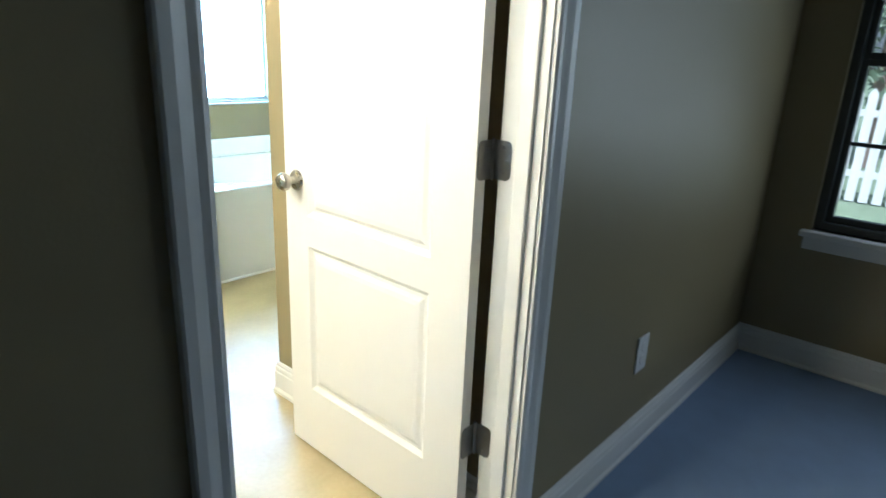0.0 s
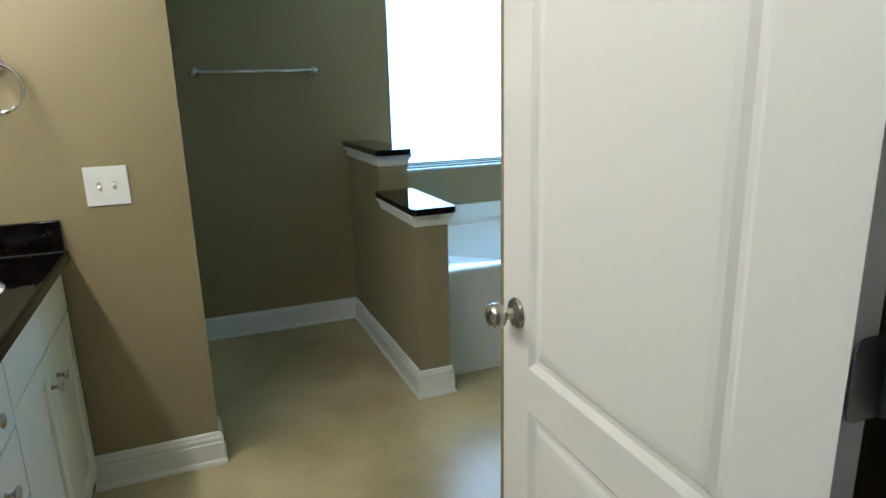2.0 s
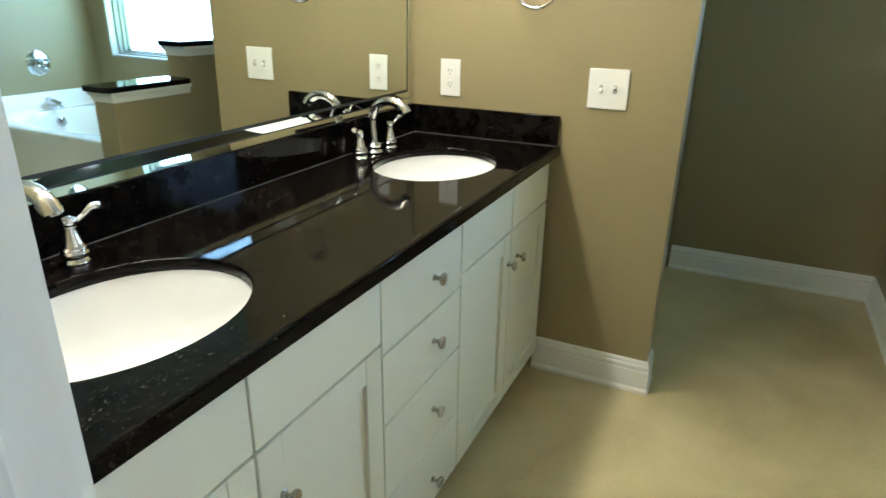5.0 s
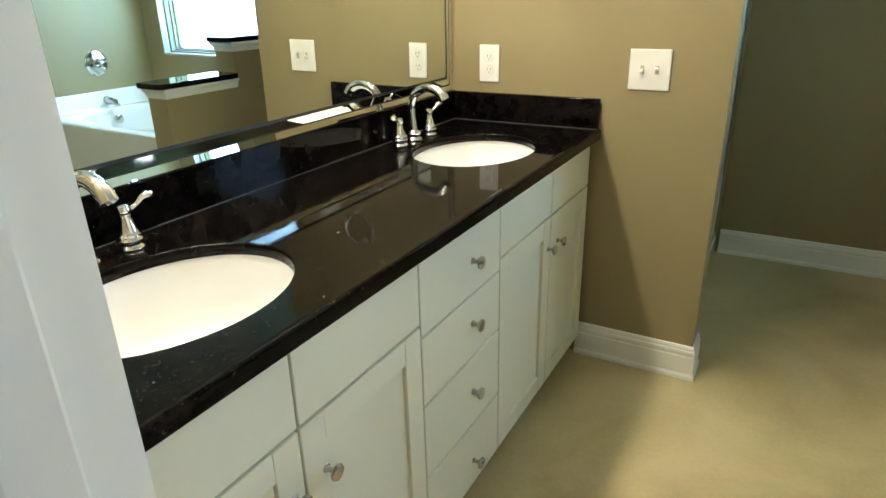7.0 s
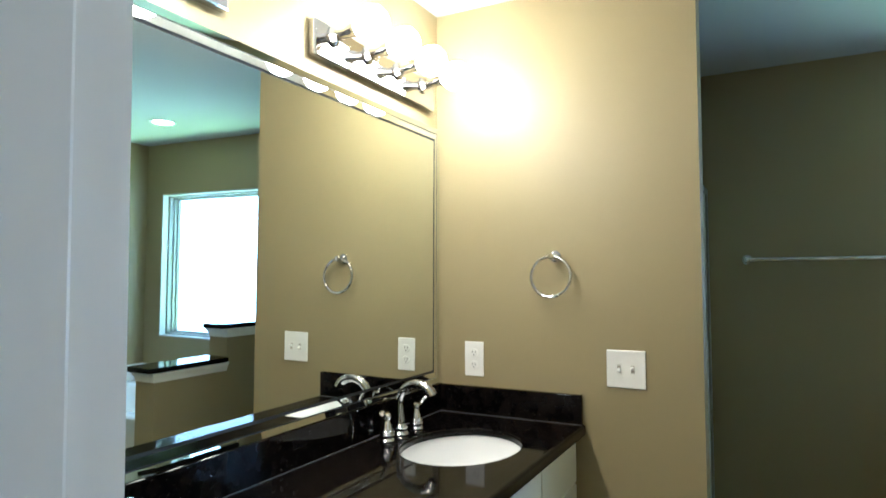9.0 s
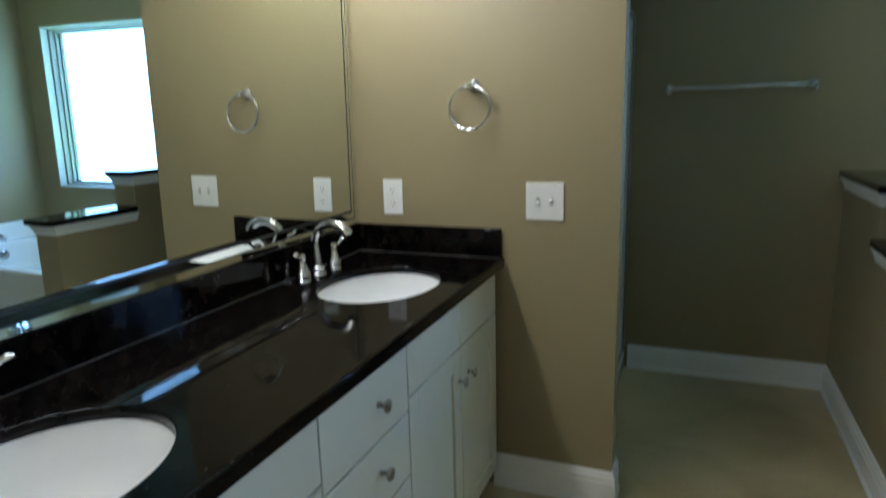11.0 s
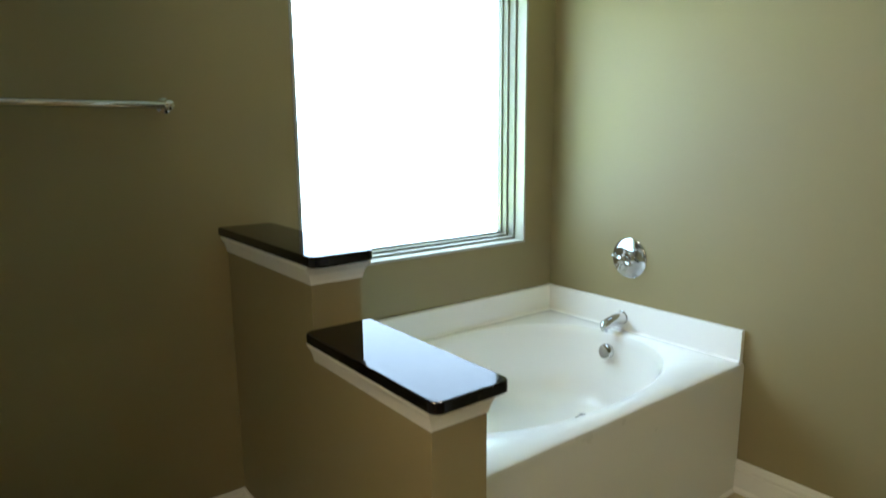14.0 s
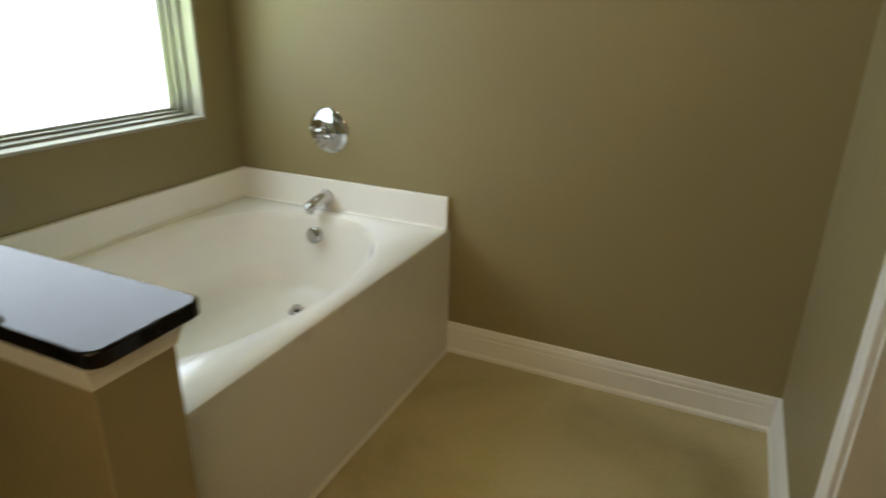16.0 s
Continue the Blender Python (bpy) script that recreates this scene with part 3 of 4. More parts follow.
bm = bmesh.new()
tcx, tcy = 1.762, 0.828
fl = 0.026
ix1, iy1 = TX1 - fl, TY1 - fl
A = angles_for(tcx, tcy, TX0, ix1, TY0, iy1, 96)
rings = []
r = []
for a in A:
    x, y = rect_point(tcx, tcy, a, TX0, ix1, TY0, iy1)
    r.append((x, y, TZ - (0.004 if y < TY0 + 1e-4 else 0)))
rings.append(r)
rings.append([(*rect_point(tcx, tcy, a, TX0 + 0.012, ix1 - 0.012, TY0 + 0.014, iy1 - 0.012), TZ + 0.004) for a in A])
for ra, rb, z, sh in ((0.625, 0.448, TZ + 0.005, 0), (0.613, 0.436, TZ + 0.001, 0), (0.606, 0.429, TZ - 0.010, 0), (0.599, 0.422, TZ - 0.034, 0.0),
                      (0.582, 0.408, TZ - 0.11, 0.006), (0.557, 0.388, TZ - 0.215, 0.016), (0.522, 0.360, TZ - 0.29, 0.028), (0.472, 0.312, TZ - 0.325, 0.038),
                      (0.372, 0.232, TZ - 0.340, 0.045), (0.18, 0.11, TZ - 0.345, 0.055)):
    rings.append([(*super_point(tcx + sh, tcy, a, ra, rb, 2.35), z) for a in A])
vr = [[bm.verts.new(TI @ Vector(p)) for p in ring] for ring in rings]
n = len(A)
for a, b in zip(vr, vr[1:]):
    for k in range(n):
        bm.faces.new((a[k], a[(k + 1) % n], b[(k + 1) % n], b[k]))
bm.faces.new(vr[-1])
part("basin", bm, ACRYL, tub, smooth=True)
# raised splash rim against the window wall and the foot wall
bm = bmesh.new()
prof = [(0, -0.02), (0.034, -0.02), (0.034, 0.004), (0.026, 0.008), (0.022, 0.018), (0.0205, 0.112), (0.018, 0.121), (0.013, 0.124), (0, 0.124)]
prism(bm, prof, TI @ Vector((TX0, TY1, TZ)), TI @ Vector((TX1, TY1, TZ)), (0, -1, 0), (0, 0, 1))
part("splash_rim", bm, ACRYL, tub, smooth=True)
bm = bmesh.new()
prism(bm, prof, TI @ Vector((TX1, TY0 + 0.006, TZ)), TI @ Vector((TX1, TY1 - 0.014, TZ)), (-1, 0, 0), (0, 0, 1))
part("splash_rim", bm, ACRYL, tub, smooth=True)
bm = bmesh.new()
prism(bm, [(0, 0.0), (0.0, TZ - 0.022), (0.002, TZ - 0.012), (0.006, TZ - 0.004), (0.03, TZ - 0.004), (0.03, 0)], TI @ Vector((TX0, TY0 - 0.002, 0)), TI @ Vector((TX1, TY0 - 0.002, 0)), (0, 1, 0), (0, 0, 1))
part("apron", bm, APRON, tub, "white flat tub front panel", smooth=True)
bm = bmesh.new()
prism(bm, [(0, 0), (-0.010, 0), (-0.008, 0.006), (0, 0.012)], TI @ Vector((TX0, TY0 - 0.002, 0)), TI @ Vector((TX1 - 0.02, TY0 - 0.002, 0)), (0, 1, 0), (0, 0, 1))
part("caulk_bead", bm, CAULK, tub, "white caulk bead along the floor")
bm = bmesh.new()
ovx = tcx + 0.586
lathe(bm, [(0, 0.012), (0.022, 0.012), (0.031, 0.009), (0.034, 0.004), (0.034, -0.012)], 36, axis(TI @ Vector((ovx - 0.018, 0.858, 0.452)), (-1, 0, 0.22)))
part("overflow_plate", bm, CHROME, tub, "round chrome overflow plate", smooth=True)
bm = bmesh.new()
lathe(bm, [(0, 0.004), (0.018, 0.004), (0.02, 0.003), (0.032, 0.002), (0.034, -0.004)], 30, axis(TI @ Vector((2.165, 0.838, TZ - 0.333)), (-0.08, 0, 1)))
lathe(bm, [(0, 0.020), (0.016, 0.019), (0.019, 0.014), (0.017, 0.010), (0.006, 0.009), (0.006, 0)], 24, axis(TI @ Vector((2.165, 0.838, TZ - 0.333)), (0, 0, 1)))
part("drain", bm, CHROME, tub, "chrome tub drain with stopper", smooth=True)

spout = tagged(empty("tub_spout", (XR, 0.868, 0.578)), "chrome tub spout over the splash rim", "tub spout")
bm = bmesh.new()
tube(bm, [(-0.021, 0, 0.004), (-0.05, 0, 0.003), (-0.09, 0, -0.001), (-0.125, 0, -0.007), (-0.146, 0, -0.012), (-0.156, 0, -0.018)], [0.029, 0.0285, 0.0265, 0.024, 0.0205, 0.0135], 24)
tube(bm, [(-0.138, 0, -0.012), (-0.140, 0, -0.028), (-0.141, 0, -0.037)], [0.0145, 0.0145, 0.0138], 18)
part("spout_body", bm, CHROME, spout, smooth=True)
bm = bmesh.new()
lathe(bm, [(0.0, 0), (0.0315, 0.0), (0.032, 0.003), (0.031, 0.006), (0.029, 0.008)], 28, axis((-0.021, 0, 0.004), (-1, 0, 0)))
part("spout_flange", bm, CHROME, spout, smooth=True)

valve = tagged(empty("tub_valve", (XR, 0.858, 0.850)), "round chrome tub valve plate with cross handle", "tub valve")
bm = bmesh.new()
lathe(bm, [(0, 0.0), (0.088, 0.0), (0.089, 0.003), (0.084, 0.008), (0.060, 0.013), (0.036, 0.016), (0.033, 0.022), (0.028, 0.028), (0.0, 0.030)], 48, axis((0, 0, 0), (-1, 0, 0)))
part("valve_plate", bm, CHROME, valve, smooth=True)
bm = bmesh.new()
lathe(bm, [(0.016, 0.026), (0.015, 0.045), (0.020, 0.050), (0.021, 0.062), (0.017, 0.069), (0.008, 0.072), (0, 0.0725)], 24, axis((0, 0, 0), (-1, 0, 0)))
for k in range(4):
    a = radians(20 + 90 * k)
    d = Vector((0, math.cos(a), math.sin(a)))
    tube(bm, [Vector((-0.056, 0, 0)) + d * q for q in (0.012, 0.022, 0.032, 0.041, 0.047, 0.050)], [0.0075, 0.0065, 0.007, 0.0095, 0.009, 0.004], 12)
part("cross_handle", bm, CHROME, valve, smooth=True)


# ---------- vanity ----------
CT0, CT1, CXF = 0.863, 0.887, -0.387              # countertop underside, top, front edge
FX = -0.415                                       # door and drawer faces


def knob(parent, y, z):
    bm = bmesh.new()
    lathe(bm, [(0.0, 0), (0.0085, 0), (0.009, 0.0015), (0.006, 0.004), (0.0048, 0.010), (0.0055, 0.014), (0.0125, 0.019), (0.0155, 0.0215), (0.0162, 0.0245),
               (0.0145, 0.0275), (0.008, 0.0295), (0, 0.030)], 22, axis((FX, y, z), (1, 0, 0)))
    return part("knob", bm, NICKEL, parent, "satin nickel round knob", smooth=True)


def slab_front(parent, name, y0, y1, z0, z1, knobs=()):
    ob = part(name, boxes((FX - 0.020, FX, y0, y1, z0, z1), bevel=0.0025), CABP, parent)
    for y, z in knobs:
        knob(ob, y, z)
    return ob


def shaker_door(parent, y0, y1, z0, z1, ky, kz):
    bm = bmesh.new()
    w = 0.058
    xa = FX - 0.020
    box(bm, xa, FX, y0, y0 + w, z0, z1, 0.0025)
    box(bm, xa, FX, y1 - w, y1, z0, z1, 0.0025)
    box(bm, xa, FX - 0.0006, y0 + w, y1 - w, z0, z0 + w, 0.002)
    box(bm, xa, FX - 0.0006, y0 + w, y1 - w, z1 - w, z1, 0.002)
    box(bm, xa + 0.003, FX - 0.010, y0 + w - 0.004, y1 - w + 0.004, z0 + w - 0.004, z1 - w + 0.004)
    ob = part("cabinet_door", bm, CABP, parent)
    knob(ob, ky, kz)
    return ob


def carcass(name, y0, y1, label):
    ob = tagged(empty(name, (0, 0, 0)), label, "vanity cabinet", group="vanity cabinet units")
    bm = boxes((XM + 0.004, XM + 0.016, y0 + 0.018, y1 - 0.018, 0.09, 0.80), (XM + 0.004, FX - 0.022, y0, y0 + 0.018, 0.085, CT0 - 0.002),
               (XM + 0.004, FX - 0.022, y1 - 0.018, y1, 0.085, CT0 - 0.002), (XM + 0.004, FX - 0.022, y0 + 0.018, y1 - 0.018, 0.085, 0.103))
    part("body", bm, CABP, ob)
    for za, zb in ((CT0 - 0.045, CT0 - 0.003), (0.66, 0.70), (0.104, 0.135)):
        part("face_rail", boxes((FX - 0.034, FX - 0.022, y0 + 0.0185, y1 - 0.0185, za, zb)), CABP, ob)
    part("toe_kick", boxes((FX - 0.085, FX - 0.070, y0, y1, 0.0, 0.084)), CABP, ob)
    return ob


Y_A, Y_B, Y_C, Y_D = -1.960, -1.163, -0.768, -0.004
g = 0.0025
left_base = carcass("vanity_sink_cabinet", Y_A, Y_B, "cream painted sink cabinet with two shaker doors")
ym = -1.538
for y0, y1, ky in ((Y_A + 0.03, ym - g, ym - 0.030), (ym + g, Y_B - g, ym + 0.052)):
    slab_front(left_base, "false_drawer_front", y0, y1, 0.694, 0.848)
    shaker_door(left_base, y0, y1, 0.082, 0.687, ky, 0.573)
drawer_base = carcass("vanity_drawer_cabinet", Y_B, Y_C, "cream painted cabinet of four flat drawers")
for z0, z1, kz in ((0.662, 0.848, 0.747), (0.488, 0.656, 0.580), (0.284, 0.482, 0.383), (0.082, 0.278, 0.160)):
    slab_front(drawer_base, "drawer_front", Y_B + g, Y_C - g, z0, z1, [(-0.925, kz)])
right_base = carcass("vanity_sink_cabinet", Y_C, Y_D, "cream painted sink cabinet beside the tan end wall")
ym = -0.388
for y0, y1, ky in ((Y_C + g, ym - g, ym + 0.020 - 0.042), (ym + g, Y_D - 0.02, ym + 0.052 + 0.01)):
    slab_front(right_base, "false_drawer_front", y0, y1, 0.694, 0.848)
    shaker_door(right_base, y0, y1, 0.082, 0.687, ky, 0.588)

# countertop: plain stretches and two cells with oval cut-outs
SINKS = [(-0.655, -1.545), (-0.655, -0.435)]
SA, SB = 0.178, 0.220
counter = tagged(empty("vanity_countertop", (XM, 0, CT0)), "polished black granite vanity top with two oval cut-outs", "countertop")
CI = Matrix.Translation((-XM, 0, -CT0))
xf = CXF - 0.018
bm = bmesh.new()
ys = [YD1 + 0.003]
for sx, sy in SINKS:
    ys += [sy - 0.26, sy + 0.26]
ys.append(-0.003)
for a, b in ((ys[0], ys[1]), (ys[2], ys[3]), (ys[4], ys[5])):
    for z in (CT0, CT1):
        bm.faces.new([bm.verts.new(CI @ Vector(p)) for p in ((XM, a, z), (xf, a, z), (xf, b, z), (XM, b, z))])
for sx, sy in SINKS:
    A = angles_for(sx, sy, XM, xf, sy - 0.26, sy + 0.26, 64)
    top_out = [bm.verts.new(CI @ Vector((*rect_point(sx, sy, a, XM, xf, sy - 0.26, sy + 0.26), CT1))) for a in A]
    rim = [bm.verts.new(CI @ Vector((*super_point(sx, sy, a, SA + 0.003, SB + 0.003, 2), CT1))) for a in A]
    low = [bm.verts.new(CI @ Vector((*super_point(sx, sy, a, SA, SB, 2), CT1 - 0.003))) for a in A]
    bot = [bm.verts.new(CI @ Vector((*super_point(sx, sy, a, SA, SB, 2), CT0))) for a in A]
    bot_out = [bm.verts.new(CI @ Vector((*rect_point(sx, sy, a, XM, xf, sy - 0.26, sy + 0.26), CT0))) for a in A]
    n = len(A)
    for a, b in ((top_out, rim), (rim, low), (low, bot), (bot, bot_out)):
        for k in range(n):
            bm.faces.new((a[k], a[(k + 1) % n], b[(k + 1) % n], b[k]))
bmesh.ops.remove_doubles(bm, verts=bm.verts[:], dist=1e-5)
slab = part("slab", bm, GRAN, counter)
for f in slab.data.polygons:
    f.use_smooth = abs(f.normal.z) < 0.9 and f.area < 0.004
bm = bmesh.new()
prism(bm, [(-0.012, 0.001), (-0.012, -0.013), (0.014, -0.013), (0.018, -0.009), (0.018, 0.015), (0.0172, 0.019), (0.015, 0.022), (0.011, 0.0238), (0.006, 0.0242), (0, 0.024), (0, 0.001)], CI @ Vector((xf, ys[0], CT0)), CI @ Vector((xf, -0.003, CT0)), (1, 0, 0), (0, 0, 1))
part("front_edge", bm, GRAN, counter)
part("backsplash", boxes((0.001, 0.021, ys[0], -0.003, CT1 - CT0 + 0.0005, 0.991 - CT0), bevel=0.002), GRAN, counter)
part("side_splash", boxes((0.022, -0.396 - XM, -0.023, -0.003, CT1 - CT0 + 0.0005, 0.990 - CT0), bevel=0.002), GRAN, counter)
part("caulk_highlight_line", boxes((0.022, -0.395 - XM, -0.026, -0.0235, CT1 - CT0 + 0.0004, CT1 - CT0 + 0.0027)), SEAL, counter)
# at the back, a thin grey strip drawn as the highlight of the seam
part("caulk_highlight_line", boxes((0.0215, 0.0238, ys[0] + 0.01, -0.027, CT1 - CT0 + 0.0004, CT1 - CT0 + 0.0018)), SEAL, counter)


def sink(sx, sy):
    ob = tagged(empty("sink", (sx, sy, CT0)), "white oval undermount porcelain sink in black granite", "sink", group="sinks of the vanity")
    bm = bmesh.new()
    prof = [(1.10, 1.08, 0.0), (1.0, 1.0, 0.0), (0.985, 0.988, -0.012), (0.955, 0.965, -0.045), (0.88, 0.90, -0.085), (0.74, 0.77, -0.120), (0.50, 0.53, -0.142),
            (0.25, 0.26, -0.152), (0.13, 0.105, -0.155)]
    rs = [[bm.verts.new((sa * (SA + 0.004) * math.cos(2 * math.pi * k / 56) - (0.02 * (1 - sa) if sa < 1 else 0), sb * (SB + 0.004) * math.sin(2 * math.pi * k / 56), z - 0.001))
           for k in range(56)] for sa, sb, z in prof]
    for a, b in zip(rs, rs[1:]):
        for k in range(56):
            bm.faces.new((a[k], a[(k + 1) % 56], b[(k + 1) % 56], b[k]))
    part("bowl", bm, PORC, ob, smooth=True)
    bm = bmesh.new()
    lathe(bm, [(0, 0.003), (0.014, 0.003), (0.017, 0.001), (0.024, 0.002), (0.026, -0.003)], 26, Matrix.Translation((-0.018, 0, -0.153)))
    part("drain", bm, CHROME, ob, smooth=True)
    return ob


for s in SINKS:
    sink(*s)


def faucet(y):
    """A widespread faucet: arched spout and two lever handles on turned bases."""
    ob = tagged(empty("faucet", (-0.893, y, CT1)), "polished chrome widespread faucet with arched spout and levers", "faucet", group="faucets of the vanity")
    bm = bmesh.new()
    lathe(bm, [(0, 0), (0.027, 0), (0.028, 0.004), (0.024, 0.010), (0.021, 0.013), (0.024, 0.018), (0.024, 0.024), (0.017, 0.030), (0.015, 0.036)], 28)
    part("spout_base", bm, CHROME, ob, smooth=True)
    bm = bmesh.new()
    pts, rad = [], []
    for k in range(6):
        pts.append((0.0 - 0.004 * k / 5, 0, 0.034 + 0.070 * k / 5))
        rad.append(0.0145 - 0.002 * k / 5)
    cx, r = 0.062, 0.066
    for k in range(1, 13):
        a = math.pi - k / 12 * radians(138)
        pts.append((cx + r * math.cos(a), 0, 0.108 + r * math.sin(a) * 0.92))
        rad.append(0.0125 + 0.0035 * k / 12)
    pts.append((pts[-1][0] + 0.008, 0, pts[-1][2] - 0.014))
    rad.append(0.0168)
    tube(bm, pts, rad, 18)
    part("spout", bm, CHROME, ob, smooth=True)
    for s in (-1, 1):
        bm = bmesh.new()
        lathe(bm, [(0, 0), (0.0235, 0), (0.0245, 0.003), (0.0225, 0.007), (0.0195, 0.010), (0.0200, 0.014), (0.0240, 0.017), (0.0250, 0.020), (0.0235, 0.023), (0.0215, 0.0245),
                   (0.0230, 0.027), (0.0225, 0.030), (0.0195, 0.033), (0.0175, 0.041), (0.0140, 0.051), (0.0108, 0.060), (0.0088, 0.0645), (0.0112, 0.067), (0.0100, 0.0695),
                   (0.0130, 0.074), (0.0135, 0.079), (0.0105, 0.085), (0.004, 0.088), (0, 0.0885)], 26, Matrix.Translation((0.006, s * 0.092, 0)))
        hb = part("handle", bm, CHROME, ob, smooth=True)
        bm = bmesh.new()
        d = Vector((0.25, s * 1.0, 0)).normalized()
        b0 = Vector((0.006, s * 0.092, 0.074))
        tube(bm, [b0 + d * q + Vector((0, 0, h)) for q, h in ((0.004, 0.002), (0.016, 0.004), (0.028, 0.011), (0.038, 0.020), (0.046, 0.023), (0.054, 0.021), (0.059, 0.017))],
             [0.0065, 0.0052, 0.0046, 0.0060, 0.0080, 0.0078, 0.0035], 14)
        part("lever", bm, CHROME, hb, smooth=True)
    return ob


faucet(-1.542)
faucet(-0.405)

# ---------- mirror with a tilted mirror border ----------
mir = tagged(empty("vanity_mirror", (XM, 0, 0.993)), "large frameless wall mirror above the black vanity top", "mirror")
MY0, MY1, MZ0, MZ1, MB = YD1 + 0.03, -0.008, 0.993, 1.985, 0.052
XMF = 0.0055
# hung a little out of true: the top and the door end stand off the wall
mir.matrix_world = pose(XM + 0.002, 0, 0.993, 0, 0.5, 0.5)


def mirror_strip(corners):
    bm = bmesh.new()
    f = [bm.verts.new(c) for c in corners]
    b = [bm.verts.new((-0.003, c[1], c[2])) for c in corners]
    bm.faces.new(f)
    bm.faces.new(b[::-1])
    for k in range(4):
        bm.faces.new((f[k], f[(k + 1) % 4], b[(k + 1) % 4], b[k]))
    return bm


z1, z0 = MZ1 - 0.993, 0.0
part("mirror_glass", mirror_strip([(XMF, MY0 + MB, MB), (XMF, MY1 - MB, MB), (XMF, MY1 - MB, z1 - MB), (XMF, MY0 + MB, z1 - MB)]), MIRROR, mir)
part("backing", boxes((-0.0036, 0.0014, MY0 + 0.002, MY1 - 0.002, 0.002, z1 - 0.002)), SLOT, mir, "dark mirror backing in the grooves")


def mirror_ring(name, a0, xa, a1, xb):
    """Four mitred strips of mirror, from a1 in from the rim (at depth xb) out to a0 (at depth xa)."""
    o = (MY0 + a0, MY1 - a0, a0, z1 - a0)
    n = (MY0 + a1, MY1 - a1, a1, z1 - a1)
    part(name, mirror_strip([(xb, n[0], n[2]), (xa, o[0], o[2]), (xa, o[1], o[2]), (xb, n[1], n[2])]), MIRROR, mir)
    part(name, mirror_strip([(xb, n[1], n[2]), (xa, o[1], o[2]), (xa, o[1], o[3]), (xb, n[1], n[3])]), MIRROR, mir)
    part(name, mirror_strip([(xb, n[0], n[3]), (xb, n[1], n[3]), (xa, o[1], o[3]), (xa, o[0], o[3])]), MIRROR, mir)
    part(name, mirror_strip([(xb, n[0], n[2]), (xb, n[0], n[3]), (xa, o[0], o[3]), (xa, o[0], o[2])]), MIRROR, mir)


mirror_ring("bevel_strip", 0.0215, 0.0020, 0.0435, XMF)
mirror_ring("rim_strip", 0.0, 0.0045, 0.0175, 0.0020)


# ---------- light bars above the mirror ----------
def light_bar(yc):
    ob = tagged(empty("vanity_light", (XM, yc, 2.10)), "chrome vanity light bar with lit round bulbs", "wall light", group="vanity light bars")
    part("back_plate", boxes((0.001, 0.028, -0.36, 0.36, -0.055, 0.055), bevel=0.006), CHROME, ob)
    for k in range(4):
        y = -0.27 + 0.18 * k
        bm = bmesh.new()
        lathe(bm, [(0.030, 0.027), (0.032, 0.034), (0.018, 0.042), (0.014, 0.070), (0.020, 0.090), (0.022, 0.112)], 24, axis((0, y, 0.02), (1, 0, 0.12)))
        sk = part("socket", bm, CHROME, ob, smooth=True)
        bm = bmesh.new()
        lathe(bm, [(0.0, 0.108), (0.018, 0.110), (0.024, 0.117), (0.040, 0.130), (0.049, 0.148), (0.0515, 0.164), (0.049, 0.182), (0.040, 0.200), (0.024, 0.211), (0.010, 0.2155), (0, 0.216)], 24, axis((0, y, 0.02), (1, 0, 0.12)))
        part("bulb", bm, BULB, sk, "lit round bulb", smooth=True)
    return ob


light_bar(-0.43)
light_bar(-1.47)

dl = tagged(empty("recessed_downlight", (1.62, 0.77, H)), "lit round recessed ceiling light with white trim", "ceiling light")
bm = bmesh.new()
lathe(bm, [(0.088, -0.001), (0.090, -0.004), (0.082, -0.009), (0.070, -0.006), (0.068, -0.001)], 40, cap=False)
part("trim_ring", bm, TRIM, dl, smooth=True)
bm = bmesh.new()
lathe(bm, [(0.0, -0.004), (0.068, -0.003)], 36, cap=False)
part("lens", bm, LENS, dl)

# ---------- wall plates, towel ring and towel bar ----------
outlet = tagged(empty("wall_outlet", (-0.8115, 0, 1.092)), "white duplex outlet plate above the backsplash", "outlet")


def plate_face(w, h):
    bm = bmesh.new()
    box(bm, -w / 2, w / 2, -0.0065, -0.0005, -h / 2, h / 2, 0.003, 3)
    return bm


part("plate", plate_face(0.078, 0.130), PLAST, outlet)
for z in (0.023, -0.023):
    bm = bmesh.new()
    lathe(bm, [(0, 0.0082), (0.0155, 0.008), (0.0172, 0.006)], 24, axis((0, 0, z), (0, -1, 0)))
    rc = part("receptacle", bm, PLAST, outlet)
    part("slots", boxes((-0.0075, -0.0055, -0.0086, -0.0078, z - 0.001, z + 0.008), (0.0055, 0.0075, -0.0086, -0.0078, z - 0.001, z + 0.007),
                        (-0.002, 0.002, -0.0086, -0.0078, z - 0.010, z - 0.006)), SLOT, rc, "dark socket slots")
switch = tagged(empty("light_switch", (-0.245, 0, 1.088)), "white double toggle switch plate on the tan wall", "light switch")
part("plate", plate_face(0.130, 0.128), PLAST, switch)
for x, tilt in ((-0.023, 25), (0.023, -25)):
    part("slot", boxes((x - 0.006, x + 0.006, -0.0072, -0.006, -0.013, 0.013)), CABIN, switch)
    bm = bmesh.new()
    box(bm, -0.0048, 0.0048, -0.017, 0.0, -0.0045, 0.0045, 0.0015)
    bmesh.ops.transform(bm, matrix=Matrix.Translation((x, -0.005, 0)) @ Matrix.Rotation(radians(tilt), 4, 'X'), verts=bm.verts[:])
    part("toggle", bm, PLAST, switch)

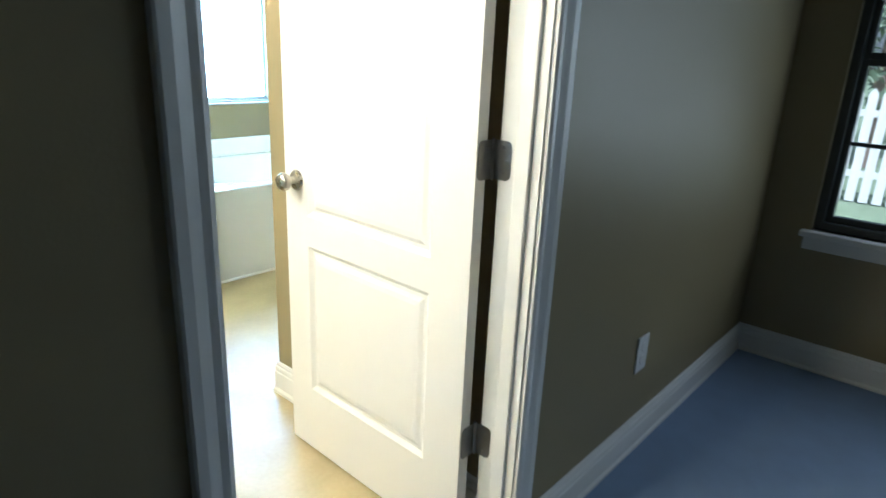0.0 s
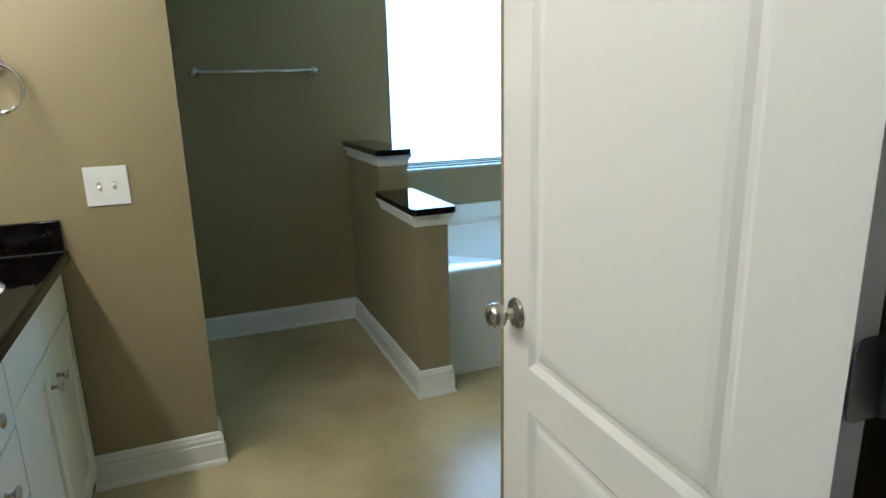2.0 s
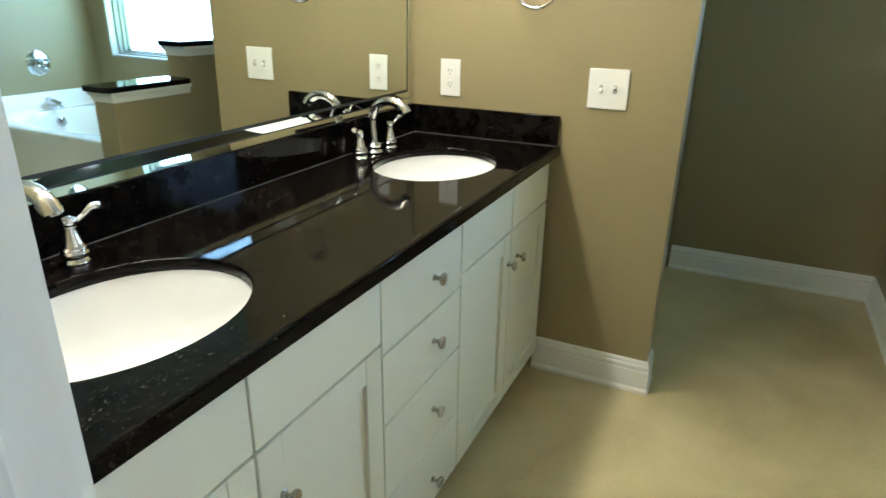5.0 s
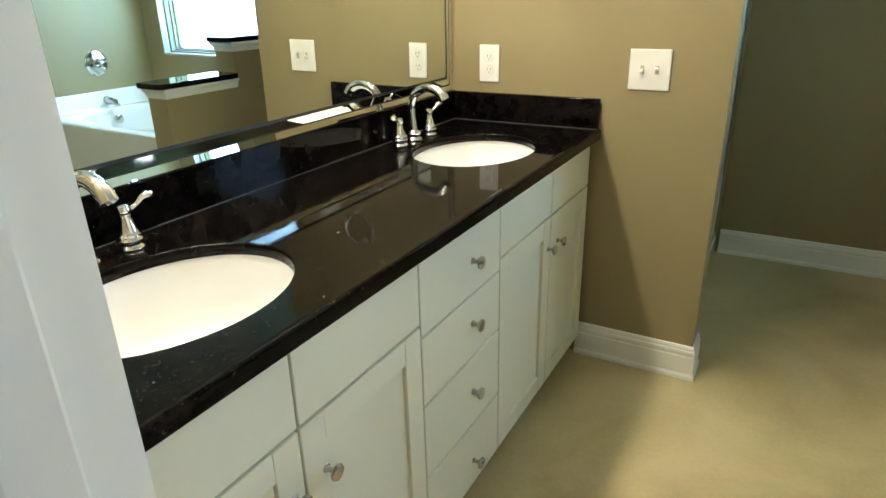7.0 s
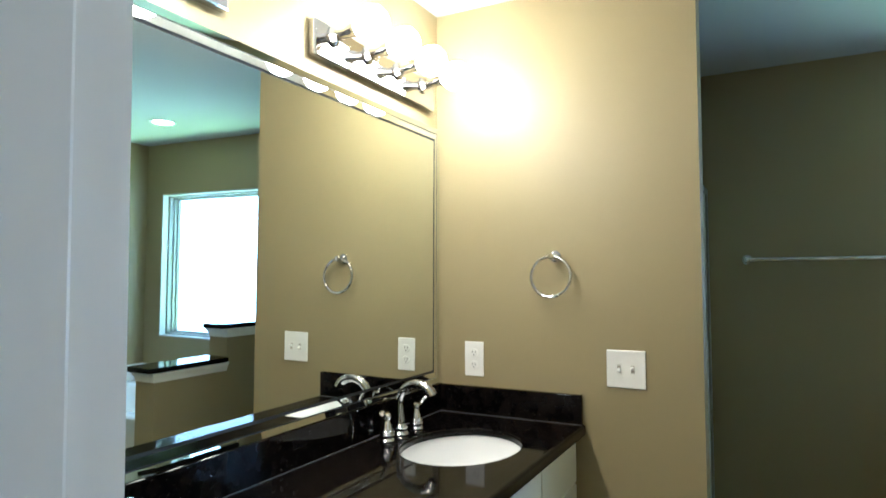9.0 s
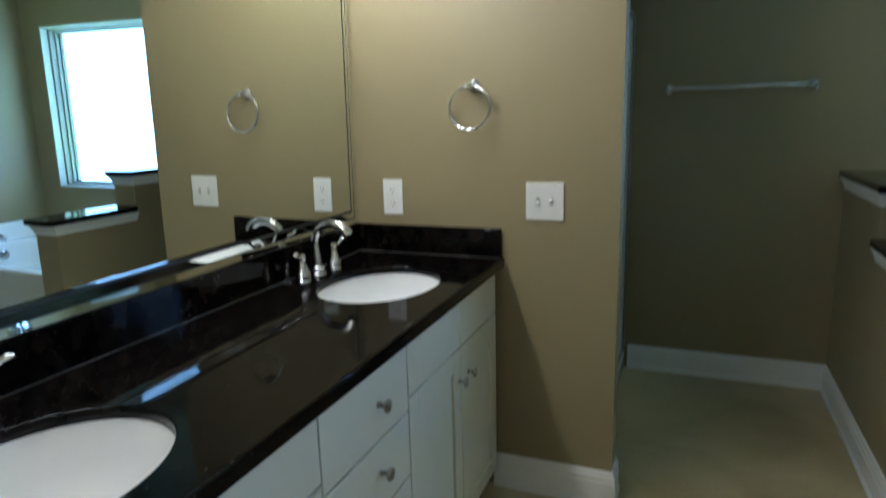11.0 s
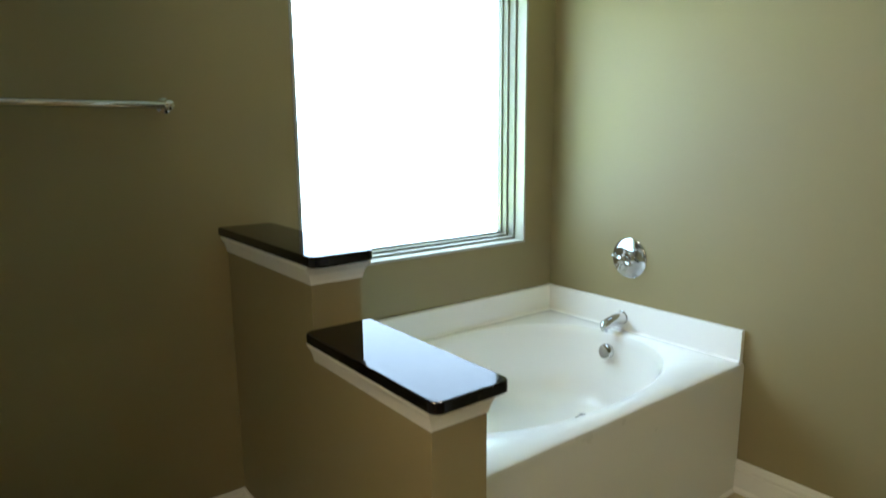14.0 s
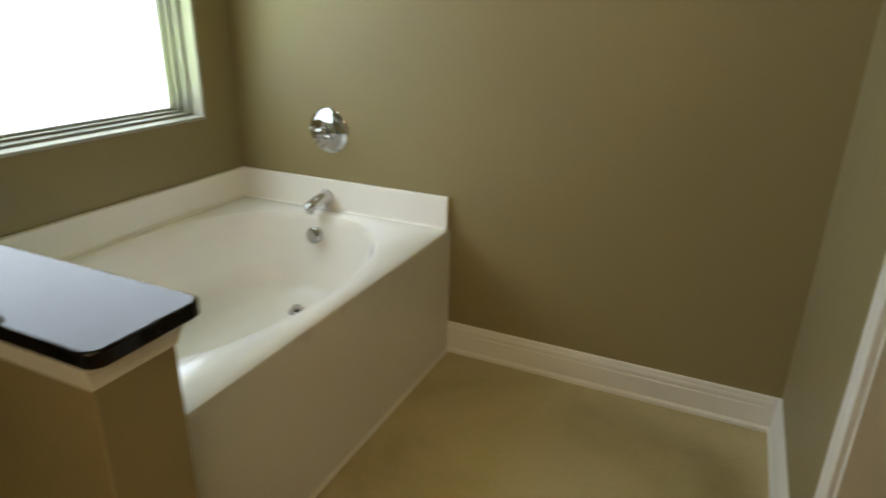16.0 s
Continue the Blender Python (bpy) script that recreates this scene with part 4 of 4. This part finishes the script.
ring = tagged(empty("towel_ring", (-0.490, 0, 1.475)), "polished chrome towel ring on the tan wall", "towel ring")
bm = bmesh.new()
lathe(bm, [(0, 0.0), (0.022, 0), (0.0225, 0.004), (0.018, 0.010), (0.011, 0.014), (0.009, 0.024), (0.010, 0.034), (0.013, 0.038), (0.013, 0.046), (0.010, 0.050), (0, 0.051)], 28, axis((0, 0, 0), (0, -1, 0)))
part("post", bm, CHROME, ring, smooth=True)
bm = bmesh.new()
tube(bm, [(0.072 * math.sin(2 * math.pi * k / 48) - 0.004, -0.041 + 0.006 * math.cos(2 * math.pi * k / 48), -0.072 + 0.072 * math.cos(2 * math.pi * k / 48)) for k in range(48)], 0.0060, 14, closed=True)
part("ring", bm, CHROME, ring, smooth=True)

bar = tagged(empty("towel_bar", (0.09, YB, 1.483)), "chrome towel bar on the dark back wall", "towel bar")
bm = bmesh.new()
tube(bm, [(0.0, -0.058, 0), (0.62, -0.058, 0)], 0.0118, 20)
part("rod", bm, CHROME, bar, smooth=True)
for x in (0.0, 0.62):
    bm = bmesh.new()
    lathe(bm, [(0, 0), (0.024, 0), (0.0245, 0.004), (0.019, 0.009), (0.0115, 0.013), (0.0110, 0.040), (0.0150, 0.045), (0.0165, 0.052), (0.0165, 0.062), (0.0140, 0.070), (0.006, 0.074), (0, 0.0745)], 26, axis((x, 0, 0), (0, -1, 0)))
    part("bracket", bm, CHROME, bar, smooth=True)

bout = tagged(empty("wall_outlet", (1.36, YD0, 0.385)), "white outlet plate low on the bedroom wall", "outlet")
part("plate", plate_face(0.078, 0.130), PLAST, bout)
for z in (0.023, -0.023):
    bm = bmesh.new()
    lathe(bm, [(0, 0.0082), (0.0155, 0.008), (0.0172, 0.006)], 24, axis((0, 0, z), (0, -1, 0)))
    part("receptacle", bm, PLAST, bout)

# ---------- shower enclosure behind the end wall ----------
SX = -0.085
shower = tagged(empty("shower_enclosure", (SX, 0.115, 0)), "low white framed shower enclosure beside the back wall", "shower enclosure")
sl = YB - 0.115
part("curb", boxes((-0.09, 0.0, 0.002, sl - 0.002, 0.0, 0.09), bevel=0.008), ACRYL, shower, "white shower curb")
for y in (0.002, sl * 0.5 - 0.012, sl - 0.032):
    part("post", boxes((-0.03, -0.002, y, y + 0.03, 0.09, 1.852), bevel=0.003), VFRAME, shower)
for z in (0.09, 1.822):
    part("rail", boxes((-0.028, -0.004, 0.033, sl - 0.033, z, z + 0.03), bevel=0.003), VFRAME, shower)
for y0, y1 in ((0.03, sl * 0.5 - 0.012), (sl * 0.5 + 0.018, sl - 0.032)):
    part("glass_panel", boxes((-0.019, -0.013, y0, y1, 0.12, 1.825)), SHGLASS, shower, "obscured glass panel")
structure(part("shower_lining", boxes((XM + 0.001, XM + 0.011, 0.117, YB - 0.002, 0.01, 1.86), (XM + 0.011, SX - 0.095, YB - 0.012, YB - 0.002, 0.01, 1.86),
                                      (XM + 0.011, SX - 0.095, 0.116, 0.126, 0.01, 1.86)), ACRYL), "white moulded shower wall lining", "shower wall")

# ---------- outdoors beyond the bedroom window ----------
bm = bmesh.new()
nseg = 48
c = bm.verts.new((2, -2, -0.45))
rg = [bm.verts.new((2 + 900 * math.cos(2 * math.pi * k / nseg), -2 + 900 * math.sin(2 * math.pi * k / nseg), -0.45)) for k in range(nseg)]
for k in range(nseg):
    bm.faces.new((c, rg[k], rg[(k + 1) % nseg]))
structure(part("ground", bm, GRASS), "green lawn outside the house", "ground")

fence = tagged(empty("garden_fence", (9.5, -9, -0.45)), "weathered wooden picket fence across the lawn", "fence")
for z in (0.35, 1.15):
    part("rail", boxes((0.02, 0.06, 0, 16, z, z + 0.09)), FENCEW, fence)
pm = None
for k in range(100):
    if pm is None:
        bm = bmesh.new()
        prism(bm, [(0, 0), (0.11, 0), (0.11, 1.42), (0.055, 1.5), (0, 1.42)], (0, 0, 0.02), (0.02, 0, 0.02), (0, 1, 0), (0, 0, 1))
        pk = part("picket", bm, FENCEW, fence)
        pm = pk.data
    else:
        pk = new("picket", pm)
        pk.parent = fence
    pk.location = (0, 0.16 * k, 0)


def tree(x, y, h, seed):
    rnd = random.Random(seed)
    ob = tagged(empty("tree", (x, y, -0.45)), "leafy green tree beyond the fence", "tree", group="trees beyond the fence")
    bm = bmesh.new()
    tube(bm, [(0, 0, 0), (0.05, 0.02, h * 0.25), (-0.03, 0.05, h * 0.5), (0.04, 0, h * 0.85)], [0.2, 0.16, 0.11, 0.03], 10)
    for k in range(9):
        a, z = rnd.uniform(0, 6.28), h * rnd.uniform(0.25, 0.7)
        L = h * rnd.uniform(0.18, 0.34)
        tube(bm, [(0, 0, z), (L * 0.5 * math.cos(a), L * 0.5 * math.sin(a), z + L * 0.25), (L * math.cos(a), L * math.sin(a), z + L * 0.6)], [0.07, 0.045, 0.015], 6)
    part("trunk", bm, BARK, ob, smooth=True)
    verts, faces = [], []
    clumps = [(rnd.gauss(0, h * 0.17), rnd.gauss(0, h * 0.17), h * rnd.uniform(0.22, 1.0), h * rnd.uniform(0.07, 0.13)) for _ in range(42)]
    for cx, cy, cz, cr in clumps:
        for _ in range(70):
            p = Vector((rnd.gauss(0, 1), rnd.gauss(0, 1), rnd.gauss(0, 0.8))).normalized() * cr * rnd.uniform(0.5, 1.1) + Vector((cx, cy, cz))
            u = Vector((rnd.gauss(0, 1), rnd.gauss(0, 1), rnd.gauss(0, 1))).normalized()
            v = u.orthogonal().normalized()
            s = rnd.uniform(0.07, 0.14)
            i = len(verts)
            verts += [p - u * s, p + v * s * 0.5, p + u * s, p - v * s * 0.5]
            faces.append((i, i + 1, i + 2, i + 3))
    me = bpy.data.meshes.new("crown")
    me.from_pydata(verts, [], faces)
    me.materials.append(LEAF)
    cr = new("crown", me)
    cr.parent = ob
    return ob


for k, (x, y, h) in enumerate(((13, -7.5, 6.5), (14.5, -4.2, 7.5), (13.5, -1.0, 6.0), (16, 2.0, 8.0), (15.5, -10.5, 7.0))):
    tree(x, y, h, 10 + k)
